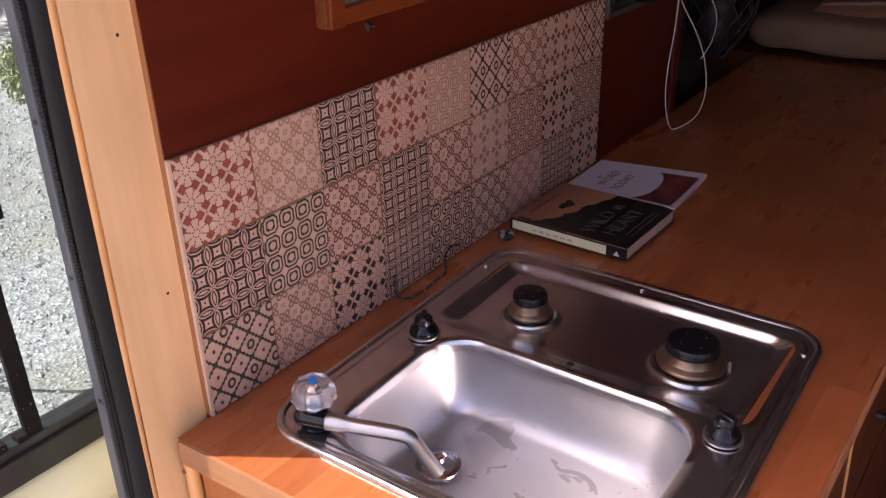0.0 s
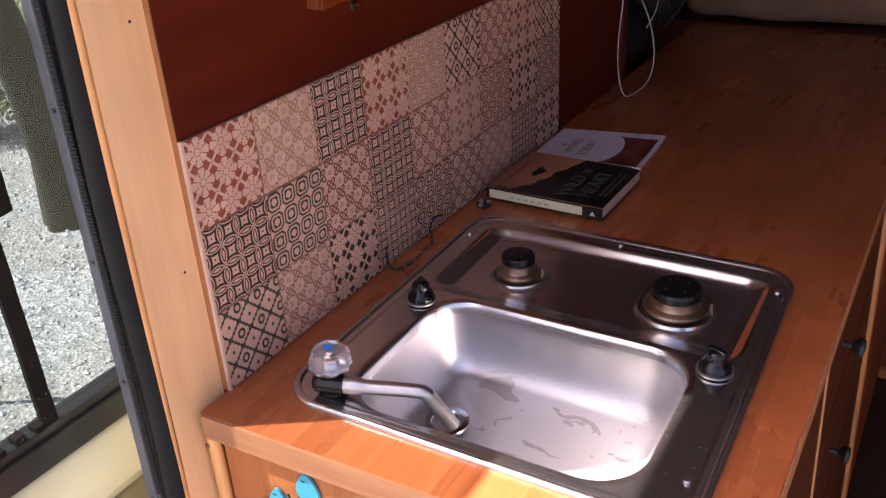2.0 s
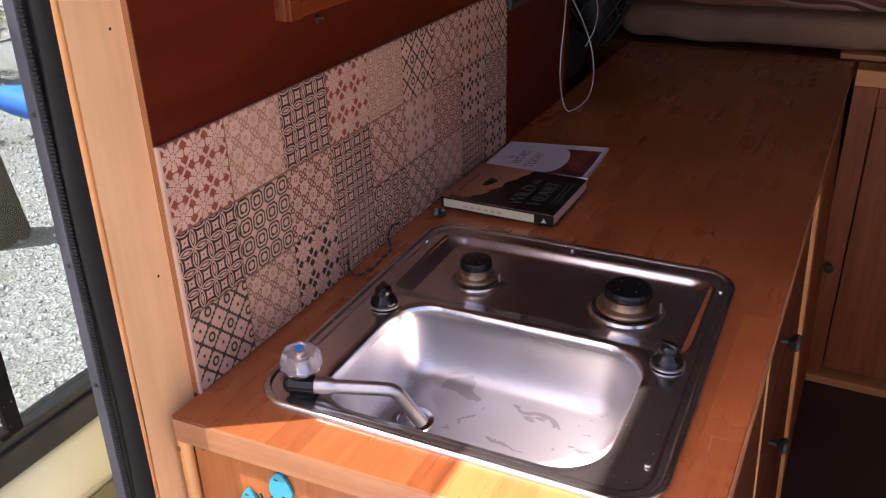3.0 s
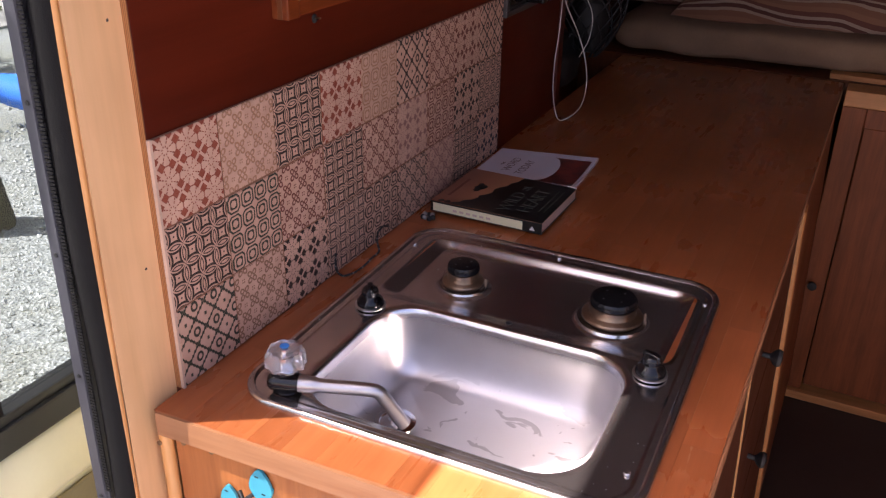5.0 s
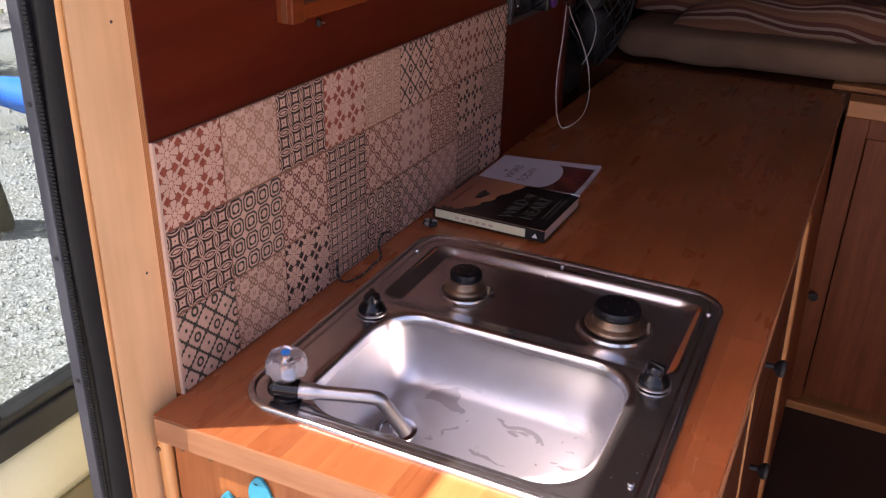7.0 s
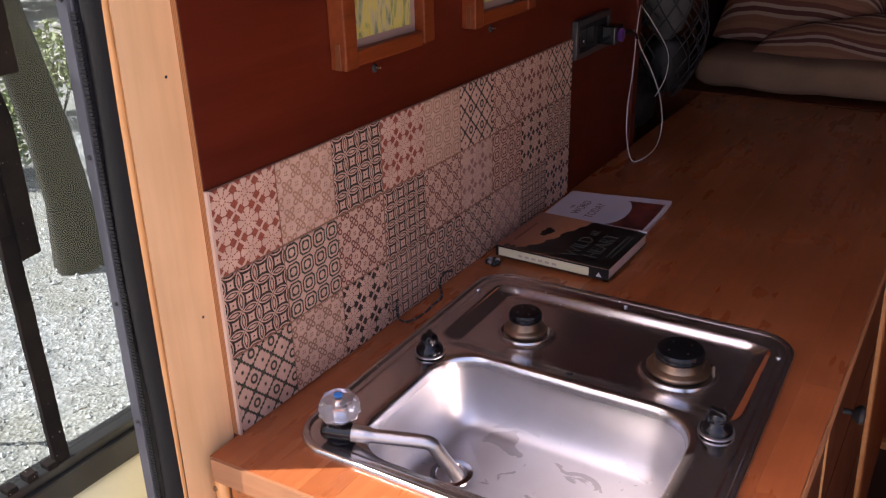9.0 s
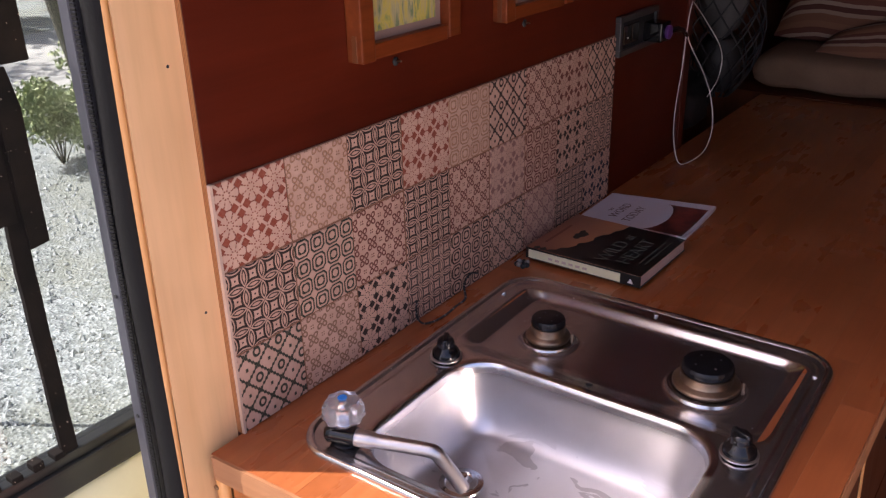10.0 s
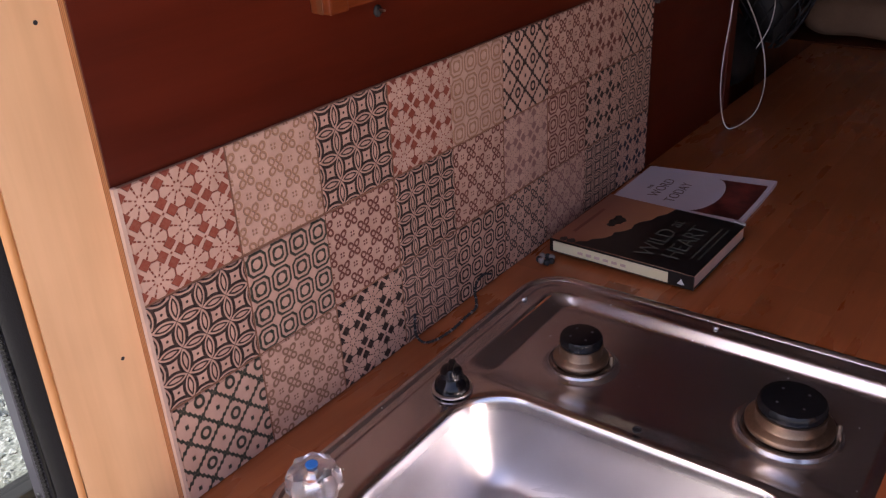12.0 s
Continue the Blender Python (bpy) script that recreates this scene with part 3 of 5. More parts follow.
def bush(at, r, h, seed, count, leaf="leaf", size=0.028, label="low green leafy shrub growing from the gravel"):
    b = thing("bush", label, "bush", at)
    q = random.Random(seed)
    bm, cs, rs = None, [], []
    for i in range(11):
        a = i * 2.4
        tip = Vector((math.cos(a) * r * q.uniform(0.3, 1), math.sin(a) * r * q.uniform(0.3, 1), h * q.uniform(0.55, 1)))
        bm = tube([Vector((0, 0, -0.03)), tip * 0.5 + Vector((0, 0, 0.05)), tip], 0.005, 5, bm, taper=lambda f: 1 - 0.7 * f)
        for f in (0.55, 0.8, 1.0):
            cs.append(tuple(tip * f + Vector((q.uniform(-.08, .08), q.uniform(-.08, .08), 0))))
            rs.append(r * q.uniform(0.2, 0.36))
    part("stems", bm, M["bark"], b)
    m = leaves(cs, rs, count, size, seed)
    m.materials.append(M[leaf])
    part("foliage", m, None, b)
    return b


bush((-5.30, 2.72, GROUND), 0.40, 0.60, 21, 130, size=0.019)
bush((-4.75, 4.45, GROUND), 0.62, 0.85, 22, 130, size=0.024)
bush((-6.3, 4.0, GROUND), 0.55, 0.8, 23, 80)
bush((-6.0, 5.8, GROUND), 0.9, 1.2, 24, 90)
for i in range(9):
    bush((-12.2 - 0.4 * (i % 3), -3 + 2.6 * i, GROUND), 1.5, 1.7, 30 + i, 90, "far_leaf", 0.10, "dark green hedge shrub beyond the road")

# blue kayak lying on the gravel
kay = thing("kayak", "blue plastic kayak lying on the gravel", "kayak", (-3.58, 3.99, GROUND))
kay.rotation_euler = (0, 0, math.atan2(0.53, 0.85))
bm = bmesh.new()
rows = []
for i in range(25):
    f = i / 24
    x = -1.5 + 3.0 * f
    w = 0.36 * max(0.02, math.sin(math.pi * f)) ** 0.62
    lift = 0.13 * abs(2 * f - 1) ** 3
    rows.append([bm.verts.new((x, w * math.cos(a), 0.19 + lift + (0.16 if math.sin(a) > 0 else 0.185) * math.sin(a) * (0.35 + 0.65 * math.sin(math.pi * f) ** 0.5))) for a in (2 * math.pi * j / 20 for j in range(20))])
for p, q in zip(rows, rows[1:]):
    for j in range(20):
        bm.faces.new((p[j], p[(j + 1) % 20], q[(j + 1) % 20], q[j]))
bm.faces.new(rows[0][::-1])
bm.faces.new(rows[-1])
part("hull", bm, M["kayak"], kay, smooth=50)
for cx, hx, hy in ((-0.85, 0.13, 0.11), (0.1, 0.42, 0.22)):
    part("hatch_rim" if cx < 0 else "cockpit_rim", sweep([Vector((cx + x, y, 0.345)) for x, y in rounded(hx, hy, hy * 0.8)], ring(0.016, 8), True), M["white_cable"] if cx < 0 else M["matt_black"], kay, "white rim" if cx < 0 else "black rim", smooth=60)

# leg of an awning standing outside the window
leg = thing("awning_leg", "slim grey metal awning leg standing on the gravel", "pole", (-2.5, 0.655, GROUND))
part("lower_tube", tube([(0, 0, 0), (0, 0, 0.62)], 0.011, 12), M["aluminium"], leg, smooth=40)
part("upper_tube", tube([(0, 0, 0.58), (0, 0, 2.3)], 0.014, 12), M["aluminium"], leg, smooth=40)
part("joint_collar", lathe([(0, 0.56), (0.019, 0.56), (0.021, 0.57), (0.021, 0.61), (0.019, 0.62), (0, 0.62)], 16), M["matt_black"], leg, "black plastic collar", smooth=40)

# ---- van shell ----
FLOOR = -0.09
RIGHT, FRONT, BACK, TOP = 1.56, -0.055, 3.25, 1.90
solid("floor", box(-0.16, RIGHT, FRONT, BACK, FLOOR - 0.05, FLOOR), M["floor"], "dark brown vinyl van floor", "floor", kind="structure")
solid("ceiling", box(-0.21, RIGHT + 0.06, FRONT - 0.02, BACK + 0.06, TOP, TOP + 0.06), M["liner"], "dull brown lined van roof ending above the open back", "ceiling", kind="structure")
# added strip, out of view: its shadow ends the sun patch on the worktop
solid("trim_sun_blocker", box(-0.170, 0.0, -1.0, FRONT - 0.022, TOP + 0.005, TOP + 0.06, 0.004), M["body"], "unseen cream strip added over the open door to block the sun", "trim", kind="structure")
bm = box(-0.205, -0.165, 0.025, BACK, FLOOR - 0.3, TOP)
box(-0.072, -0.032, -0.066, -0.022, FLOOR, TOP, bm=bm)
box(-0.164, -0.020, 0.025, 0.045, FLOOR, TOP, bm=bm)
solid("wall_left", bm, M["body"], "cream painted van side", "wall", kind="structure")
# closing wall out of view; its dark boarding is assumed, to lower the fill light
bm = box(RIGHT, RIGHT + 0.05, FRONT, BACK, FLOOR - 0.3, TOP)
solid("wall_right", bm, M["lining"], "unseen van side opposite the worktop, boarded dark brown to cut fill light", "wall", kind="structure")
solid("wall_back", box(-0.164, RIGHT, BACK, BACK + 0.05, FLOOR - 0.3, TOP), M["liner"], "closed dark van bulkhead", "wall", kind="structure")

# ---- open back door with its window ----
door = thing("door_1", "cream van back door swung open, with black framed window", "door", (-0.215, 0, 0), kind="structure")
Y0, Y1, GZ0, GZ1 = -0.845, 0.110, 0.855, 1.76


def at_door(bm):
    bmesh.ops.translate(bm, verts=bm.verts, vec=(0.215, 0, 0))
    return bm


prof = [(-0.255, FLOOR), (-0.205, FLOOR), (-0.205, 0.700), (-0.196, 0.706), (-0.183, 0.722), (-0.180, 0.748), (-0.186, 0.772), (-0.200, 0.790), (-0.214, 0.800), (-0.255, 0.800)]
bm = bmesh.new()
a = [bm.verts.new((x, Y0, z)) for x, z in prof]
b = [bm.verts.new((x, Y1, z)) for x, z in prof]
bm.faces.new(a)
bm.faces.new(b[::-1])
for i in range(len(prof)):
    j = (i + 1) % len(prof)
    bm.faces.new((a[i], b[i], b[j], a[j]))
part("door_panel", at_door(bm), M["cream"], door, smooth=35)
part("lower_card", at_door(box(-0.204, -0.198, Y0, Y1, FLOOR + 0.05, 0.690, 0.002)), M["olive"], door, "brown door card")
bm = box(-0.250, -0.200, Y0, Y1, 0.801, GZ0 - 0.014, 0.004, 2)
box(-0.238, -0.207, Y0, Y1, GZ0 - 0.016, GZ0, 0.003, 2, bm=bm)
part("window_frame_bottom", at_door(bm), M["window_black"], door)
part("window_frame_top", at_door(box(-0.2285, -0.2235, Y0, Y1, GZ1 + 0.0005, GZ1 + 0.004, 0.0005)), M["window_black"], door)
part("window_frame_side", at_door(box(-0.245, -0.205, Y1 - 0.012, Y1, GZ0, GZ1, 0.003)), M["window_black"], door)
part("window_frame_side", at_door(box(-0.245, -0.205, Y0, Y0 + 0.05, GZ0, GZ1, 0.003)), M["window_black"], door)
part("pane", at_door(box(-0.228, -0.224, Y0 + 0.05, Y1 - 0.012, GZ0 - 0.004, GZ1)), M["glass"], door, "tinted window glass")
bm = sweep([Vector((-0.214, -0.117 + 0.0308 * max(0, (z - 1.12)) + 0.0004 * math.sin(i * 2.3), z)) for i, z in enumerate([0.832 + 0.04 * k for k in range(20)])], [(-0.0105, -0.004), (0.0105, -0.004), (0.0105, 0.004), (-0.0105, 0.004)], up=(1, 0, 0))
part("sliding_window_stile", at_door(bm), M["felt"], door, "worn black felt strip with flaked edges", smooth=30)
part("felt_flap", at_door(box(-0.209, -0.206, -0.108, -0.060, 1.348, 1.60, 0.001)), M["felt"], door)
part("felt_flap", at_door(slab([(1.137, -0.108), (1.140, -0.084), (1.30, -0.082), (1.346, -0.090), (1.346, -0.108)], 0, 0.003, Matrix.Translation((-0.208, 0, 0)) @ Matrix(((0, 0, 1, 0), (0, 1, 0, 0), (1, 0, 0, 0), (0, 0, 0, 1))))), M["felt"], door)
part("felt_flap", at_door(box(-0.211, -0.208, -0.150, -0.112, 1.172, 1.58, 0.001)), M["felt"], door)
part("felt_flap", at_door(box(-0.212, -0.209, -0.200, -0.151, 1.36, 1.60, 0.001)), M["felt"], door)
for k in range(5):
    part("track_clip", at_door(box(-0.224, -0.207, -0.14 - 0.028 * k, -0.126 - 0.028 * k, GZ0 - 0.002, GZ0 + 0.007 + 0.003 * (k % 2), 0.001)), M["felt"], door)
part("panel_screw", at_door(lathe([(0, 0), (0.006, 0), (0.005, 0.002), (0, 0.003)], 14, pose(-0.186, -0.176, 0.765, 0, 62, 0))), M["matt_black"], door)

# ---- pillar beside the door: seal, trim, plywood ----
def edge_y(z):
    return -0.086 - 0.018 * (1.42 - z)


zs = [FLOOR + 0.02 + (TOP - FLOOR - 0.03) * i / 60 for i in range(61)]
seal = thing("door_seal", "black ribbed rubber door seal up the pillar", "door seal", (-0.03, -0.08, FLOOR), kind="structure")


def at(bm, p):
    bmesh.ops.translate(bm, verts=bm.verts, vec=(-p[0], -p[1], -p[2]))
    return bm


sec = [(0.017 * math.cos(t) * (1.0 if math.cos(t) > 0 else 0.9), 0.013 * math.sin(t)) for t in (2 * math.pi * i / 14 for i in range(14))]
bm = sweep([Vector((-0.030 + 0.0012 * math.sin(z * 9), edge_y(z) + 0.006 + 0.0015 * math.sin(z * 14 + 1), z)) for z in zs], sec, up=(0, -1, 0))
part("rubber_bulb", at(bm, (-0.03, -0.08, FLOOR)), M["rubber"], seal, smooth=70)
bm = sweep([Vector((-0.050, edge_y(z) - 0.004, z)) for z in zs], ring(0.0035, 8), up=(0, -1, 0))
part("lip", at(bm, (-0.03, -0.08, FLOOR)), M["trim_grey"], seal, "grey rubber lip", smooth=70)
for i in range(150):
    z = 0.80 + 0.0042 * i
    bmr = box(-0.0460, -0.0385, edge_y(z) - 0.0095, edge_y(z) - 0.0075, z, z + 0.0022) if i == 0 else bmr
    if i:
        box(-0.0460, -0.0385, edge_y(z) - 0.0095, edge_y(z) - 0.0075, z, z + 0.0022, bm=bmr)
part("rib_strip", at(bmr, (-0.03, -0.08, FLOOR)), M["rubber"], seal, "fine dark ribs")
trim = thing("trim", "dark grey screwed metal trim edging the door opening", "trim", (-0.06, -0.09, FLOOR), kind="structure")
bm = sweep([Vector((-0.058, edge_y(z) - 0.002, z)) for z in zs], [(-0.008, -0.014), (0.007, -0.014), (0.009, -0.004), (0.011, 0.003), (0.009, 0.008), (-0.004, 0.009), (-0.008, 0.004)], up=(0, -1, 0))
part("strip", at(bm, (-0.06, -0.09, FLOOR)), M["trim_grey"], trim, smooth=40)
for z in (0.62, 0.79, 0.965, 1.118, 1.284, 1.44):
    part("screw", at(lathe([(0, 0), (0.0028, 0), (0.0024, 0.0012), (0, 0.0015)], 12, pose(-0.054, edge_y(z) - 0.0112, z, 90, 0, 0)), (-0.06, -0.09, FLOOR)), M["matt_black"], trim)

panel = thing("pillar_panel", "pale varnished plywood panel with orange rounded edge", "wall panel", (-0.02, -0.04, FLOOR), kind="structure")
zz = [FLOOR + 0.001, 0.5, 0.8, 1.0, 1.2, 1.4, 1.6, TOP - 0.002]
bm = bmesh.new()
rowv = []
for z in zz:
    yl = edge_y(z) + 0.0105
    rowv.append([bm.verts.new(p) for p in ((-0.012, -0.0035, z), (-0.012, yl, z), (-0.030, yl, z), (-0.030, -0.0035, z))])
for p, q in zip(rowv, rowv[1:]):
    for j in range(4):
        bm.faces.new((p[j], p[(j + 1) % 4], q[(j + 1) % 4], q[j]))
bm.faces.new(rowv[0][::-1])
bm.faces.new(rowv[-1])
part("board", at(bm, (-0.02, -0.04, FLOOR)), M["pale_ply"], panel)
bm = sweep([Vector((-0.0165, edge_y(z) + 0.0068, z)) for z in zz], [(0.0048 * math.cos(t), 0.0048 * math.sin(t)) for t in (2 * math.pi * i / 12 for i in range(12))], up=(0, -1, 0))
part("edge_band", at(bm, (-0.02, -0.04, FLOOR)), M["edge_band"], panel, "orange stained edge", smooth=60)
for z in (0.69, 1.075, 1.355, 1.7):
    part("screw_hole", at(lathe([(0, 0.0004), (0.0013, 0.0004), (0.0018, 0.0)], 12, pose(-0.0118, -0.023, z, 0, 90, 0)), (-0.02, -0.04, FLOOR)), M["matt_black"], panel)

# ---- stained back wall ----
wallp = thing("wall_panel", "red-brown stained plywood wall behind the worktop", "wall panel", (-0.01, 0.6, 0.87), kind="structure")
part("board", at(box(-0.016, -0.0045, -0.002, 1.322, 0.868, TOP - 0.002, 0.0006), (-0.01, 0.6, 0.87)), M["red_ply"], wallp)
part("plywood_edge", at(box(-0.0155, -0.0045, -0.0035, -0.0022, 0.90, TOP - 0.002), (-0.01, 0.6, 0.87)), M["ply_edge"], wallp, "raw layered plywood edge")
part("corner_post", at(box(-0.03, 0.001, 1.323, 1.352, 0.9005, TOP - 0.003, 0.002, 2), (-0.01, 0.6, 0.87)), M["red_ply"], wallp)
part("side_board", at(box(-0.164, -0.031, 1.335, 1.350, 0.9005, TOP - 0.003), (-0.01, 0.6, 0.87)), M["dark_wood"], wallp)
solid("wall_lining", box(-0.164, -0.155, 1.352, BACK - 0.002, 0.5, TOP - 0.002), M["dark_wood"], "dark brown boarded wall beside the bed", "wall panel", kind="structure")

# ---- worktop ----
END0, SLOPE = -0.056, 0.045


def end_y(x):
    return END0 + SLOPE * x


top = thing("worktop", "orange-brown oiled beech butcher-block worktop with sink cutout", "worktop", (0.31, 0.9, 0.867))
TO = (0.31, 0.9, 0.867)
CUT = (0.085, 0.515, 0.047, 0.541)
FAR = 1.935
bm = box(0.0, 0.618, end_y(0.3) + 0.03, CUT[2], 0.869, 0.8985)
box(0.0, CUT[0], CUT[2], CUT[3], 0.869, 0.8985, bm=bm)
box(CUT[1], 0.618, CUT[2], CUT[3], 0.869, 0.8985, bm=bm)
box(0.0, 0.618, CUT[3], FAR - 0.001, 0.869, 0.8985, bm=bm)
part("core", at(bm, TO), M["dark_wood"], top)
bm = slab([(0.001, end_y(0) - 0.0), (0.6195, end_y(0.62)), (0.6195, end_y(0.62) + 0.004), (0.001, end_y(0) + 0.004)], 0.867, 0.8996)
part("end_edge", at(bm, TO), M["lip"], top, "worn pale end edge")
part("front_edge", at(box(0.6195, 0.6225, end_y(0.62), FAR, 0.867, 0.8994, 0.001), TO), M["lip"], top, "worn front edge")

# ---- sink and hob ----
SX, SY, SZ, SROT = 0.3030, 0.2955, 0.9035, radians(1.4)
SM = Matrix.Translation((SX, SY, SZ)) @ Matrix.Rotation(SROT, 4, "Z")
hob = thing("sink_hob", "stainless steel sink with two-burner hob set in the worktop", "sink", (0, 0, 0))
hob.matrix_basis = SM


def sdr(u, v, cu, cv, hx, hy, r):
    qx, qy = np.abs(u - cu) - (hx - r), np.abs(v - cv) - (hy - r)
    return np.minimum(np.maximum(qx, qy), 0) + np.hypot(np.maximum(qx, 0), np.maximum(qy, 0)) - r


def step(a, b, t):
    t = np.clip((t - a) / (b - a), 0.0, 1.0)
    return t * t * (3 - 2 * t)


def ramp01(t):
    t = np.clip(t, 0.0, 1.0)
    return 0.7 * t + 0.3 * t * t * (3 - 2 * t)


def plate_height(u, v):
    d = -sdr(u, v, -0.0015, -0.1135, 0.1845, 0.1315, 0.066)
    t = np.clip(d / 0.050, 0, 1)
    basin = 0.098 * (1 - (1 - t) ** 2.6) * step(-0.001, 0.012, d) + 0.006 * step(0.05, 0.12, d) + 0.0022 * step(-0.010, 0.004, d)
    e = -sdr(u * 0.46, v, 0.0016, 0.130, 0.2240 * 0.46, 0.1125, 0.022)
    rec = 0.0125 * ramp01(e / 0.0128) * step(0.012, 0.068, v)
    border = -0.0016 * step(0.0, 0.006, -sdr(u, v, 0, 0, HX - 0.013, HY - 0.013, 0.040))
    swell = 0.0
    for bu, bv, br in BURN:
        rr = np.hypot(u - bu, v - bv)
        swell = swell + 0.0052 * ramp01((br + 0.0145 - rr) / 0.0085) - 0.0060 * step(br + 0.004, br - 0.001, rr)
    return swell + border - basin - rec


def to_local(x, y):
    p = SM.inverted() @ Vector((x, y, SZ))
    return p.x, p.y


HX, HY = 0.2515, 0.2705
B1, B2 = to_local(0.185, 0.414), to_local(0.419, 0.424)
BURN = ((*B1, 0.030), (*B2, 0.0405))
us, vs_ = np.arange(-0.2520, 0.2521, 0.0018), np.arange(-0.2706, 0.2707, 0.0018)
U, V = np.meshgrid(us, vs_, indexing="ij")
Z = plate_height(U, V)
keep = sdr(U, V, 0, 0, HX - 0.0015, HY - 0.0015, 0.050) < 0
num = -np.ones(U.shape, int)
num[keep] = np.arange(keep.sum())
co = np.stack([U[keep], V[keep], Z[keep]], 1)
quad = keep[:-1, :-1] & keep[1:, :-1] & keep[1:, 1:] & keep[:-1, 1:]
I, J = np.nonzero(quad)
fa = np.stack([num[I, J], num[I + 1, J], num[I + 1, J + 1], num[I, J + 1]], 1)
me = bpy.data.meshes.new("pressed_top")
me.from_pydata(co.tolist(), [], fa.tolist())
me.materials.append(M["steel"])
me.shade_smooth()
part("pressed_top", me, None, hob)
rim_path = [Vector((x, y, 0)) for x, y in rounded(HX, HY, 0.052, 14)]
part("rim", sweep(rim_path, [(-0.0080, -0.0012), (-0.0062, 0.0012), (-0.0030, 0.0030), (0.0006, 0.0030), (0.0030, 0.0012), (0.0040, -0.0018), (0.0040, -0.0034), (-0.0040, -0.0024)], True), M["steel"], hob, "rolled steel rim", smooth=60)
for x, y in ((0.062, 0.486), (0.292, 0.551), (0.533, 0.511), (0.534, 0.098)):
    u, v = to_local(x, y)
    part("screw", lathe([(0, 0.0004), (0.0022, 0.0008), (0.0036, 0.0014), (0.0042, 0.0004), (0.0042, -0.001)], 14, Matrix.Translation((u, v, 0.0004))), M["steel"], hob, smooth=50)
u, v = to_local(0.299, 0.324)
part("lid_bolt", lathe([(0.0048, -0.001), (0.0048, 0.0010), (0.0036, 0.0014), (0.0030, 0.0002), (0, 0.0)], 14, Matrix.Translation((u, v, 0.0014))), M["matt_black"], hob, smooth=50)
u, v = to_local(0.200, 0.172)
zf = float(plate_height(np.array(u), np.array(v)))
dr = part("drain", lathe([(0.030, 0.0), (0.029, 0.0022), (0.022, 0.0026), (0.018, -0.002), (0, -0.002)], 28, Matrix.Translation((u, v, zf + 0.001))), M["chrome"], hob, "chrome drain", smooth=50)
part("drain_knob", lathe([(0.006, -0.002), (0.007, 0.006), (0.010, 0.010), (0.008, 0.014), (0, 0.015)], 18, Matrix.Translation((u, v, zf + 0.001))), M["chrome"], dr, smooth=50)


def burner(u, v, cap, body):
    z0 = -0.0125
    Tm = Matrix.Translation((u, v, 0))
    b = part("burner", lathe([(cap * 1.10, z0 + 0.001), (cap * 1.10, z0 + 0.0058), (cap * 1.28, z0 + 0.0064), (cap * 1.33, z0 + 0.0076), (cap * 1.34, z0 + 0.0112), (cap * 1.30, z0 + 0.0128), (cap * 1.07, z0 + 0.0148), (cap * 1.03, z0 + 0.0160), (cap * 1.03, z0 + 0.0235), (cap * 1.0, z0 + 0.0275), (cap * 0.5, z0 + 0.028)], 40, Tm), M["brass"], hob, "tarnished brass burner ring", smooth=50)
    teeth = lambda a: 1.0 + 0.012 * math.cos(a * 22)
    part("burner_cap", lathe([(0, z0 + 0.028), (cap, z0 + 0.028), (cap * 1.02, z0 + 0.030), (cap * 1.01, z0 + 0.036), (cap * 0.95, z0 + 0.0390), (cap * 0.6, z0 + 0.0398), (0, z0 + 0.0398)], 66, Tm, wobble=teeth), M["enamel"], b, "chipped black burner cap", smooth=35)
    part("chrome_dish", lathe([(body * 1.02, z0 + 0.003), (body * 1.12, z0 + 0.0020), (body * 1.22, z0 + 0.0052), (body * 1.27, z0 + 0.0050), (body * 1.31, z0 + 0.001)], 48, Tm), M["steel"], b, "steel drip dish", smooth=60)
    part("flame_ring", lathe([(cap * 1.0, z0 + 0.0245), (cap * 1.06, z0 + 0.0255), (cap * 1.06, z0 + 0.0275), (cap * 0.9, z0 + 0.0282)], 44, Tm), M["brass"], b, smooth=35)
    a = 0.35
    part("spark_pin", lathe([(0.0026, z0), (0.0026, z0 + 0.012), (0.0015, z0 + 0.014), (0, z0 + 0.014)], 10, Matrix.Translation((u + (body * 1.17) * math.cos(a), v + (body * 1.17) * math.sin(a), 0))), M["brass"], b, "small metal pin", smooth=40)

    for k in range(4):
        g = a + 0.5 + k * math.pi / 2
        part("dimple", lathe([(0, 0.0004), (0.0014, 0.0003), (0.0018, -0.0002)], 10, Matrix.Translation((u + cap * 0.55 * math.cos(g), v + cap * 0.55 * math.sin(g), z0 + 0.0397))), M["silver"], b)


burner(*B1, 0.0240, 0.030)
burner(*B2, 0.0330, 0.040)


def knob(x, y, turn):
    u, v = to_local(x, y)
    k = part("control_knob", lathe([(0.0195, 0), (0.0200, 0.0025), (0.0190, 0.0070), (0.0165, 0.0112), (0.0135, 0.0140), (0.0122, 0.0165), (0.0124, 0.0205), (0.0118, 0.0245), (0.0090, 0.0275), (0.0045, 0.0288), (0, 0.029)], 30, Matrix.Translation((u, v, 0.0015))), M["black_plastic"], hob, "glossy black knob", smooth=45)
    g = box(-0.0042, 0.0042, -0.0130, 0.0130, 0.0155, 0.0305, 0.0040, 4)
    bmesh.ops.transform(g, matrix=Matrix.Translation((u, v, 0.0015)) @ Matrix.Rotation(turn, 4, "Z"), verts=g.verts)
    part("grip", g, M["black_plastic"], k, smooth=45)
    part("collar", lathe([(0.0225, -0.0005), (0.0225, 0.0016), (0.0200, 0.0022)], 30, Matrix.Translation((u, v, 0.0008))), M["tap_steel"], k, smooth=45)


knob(0.100, 0.279, 0.5)
knob(0.507, 0.297, 1.2)

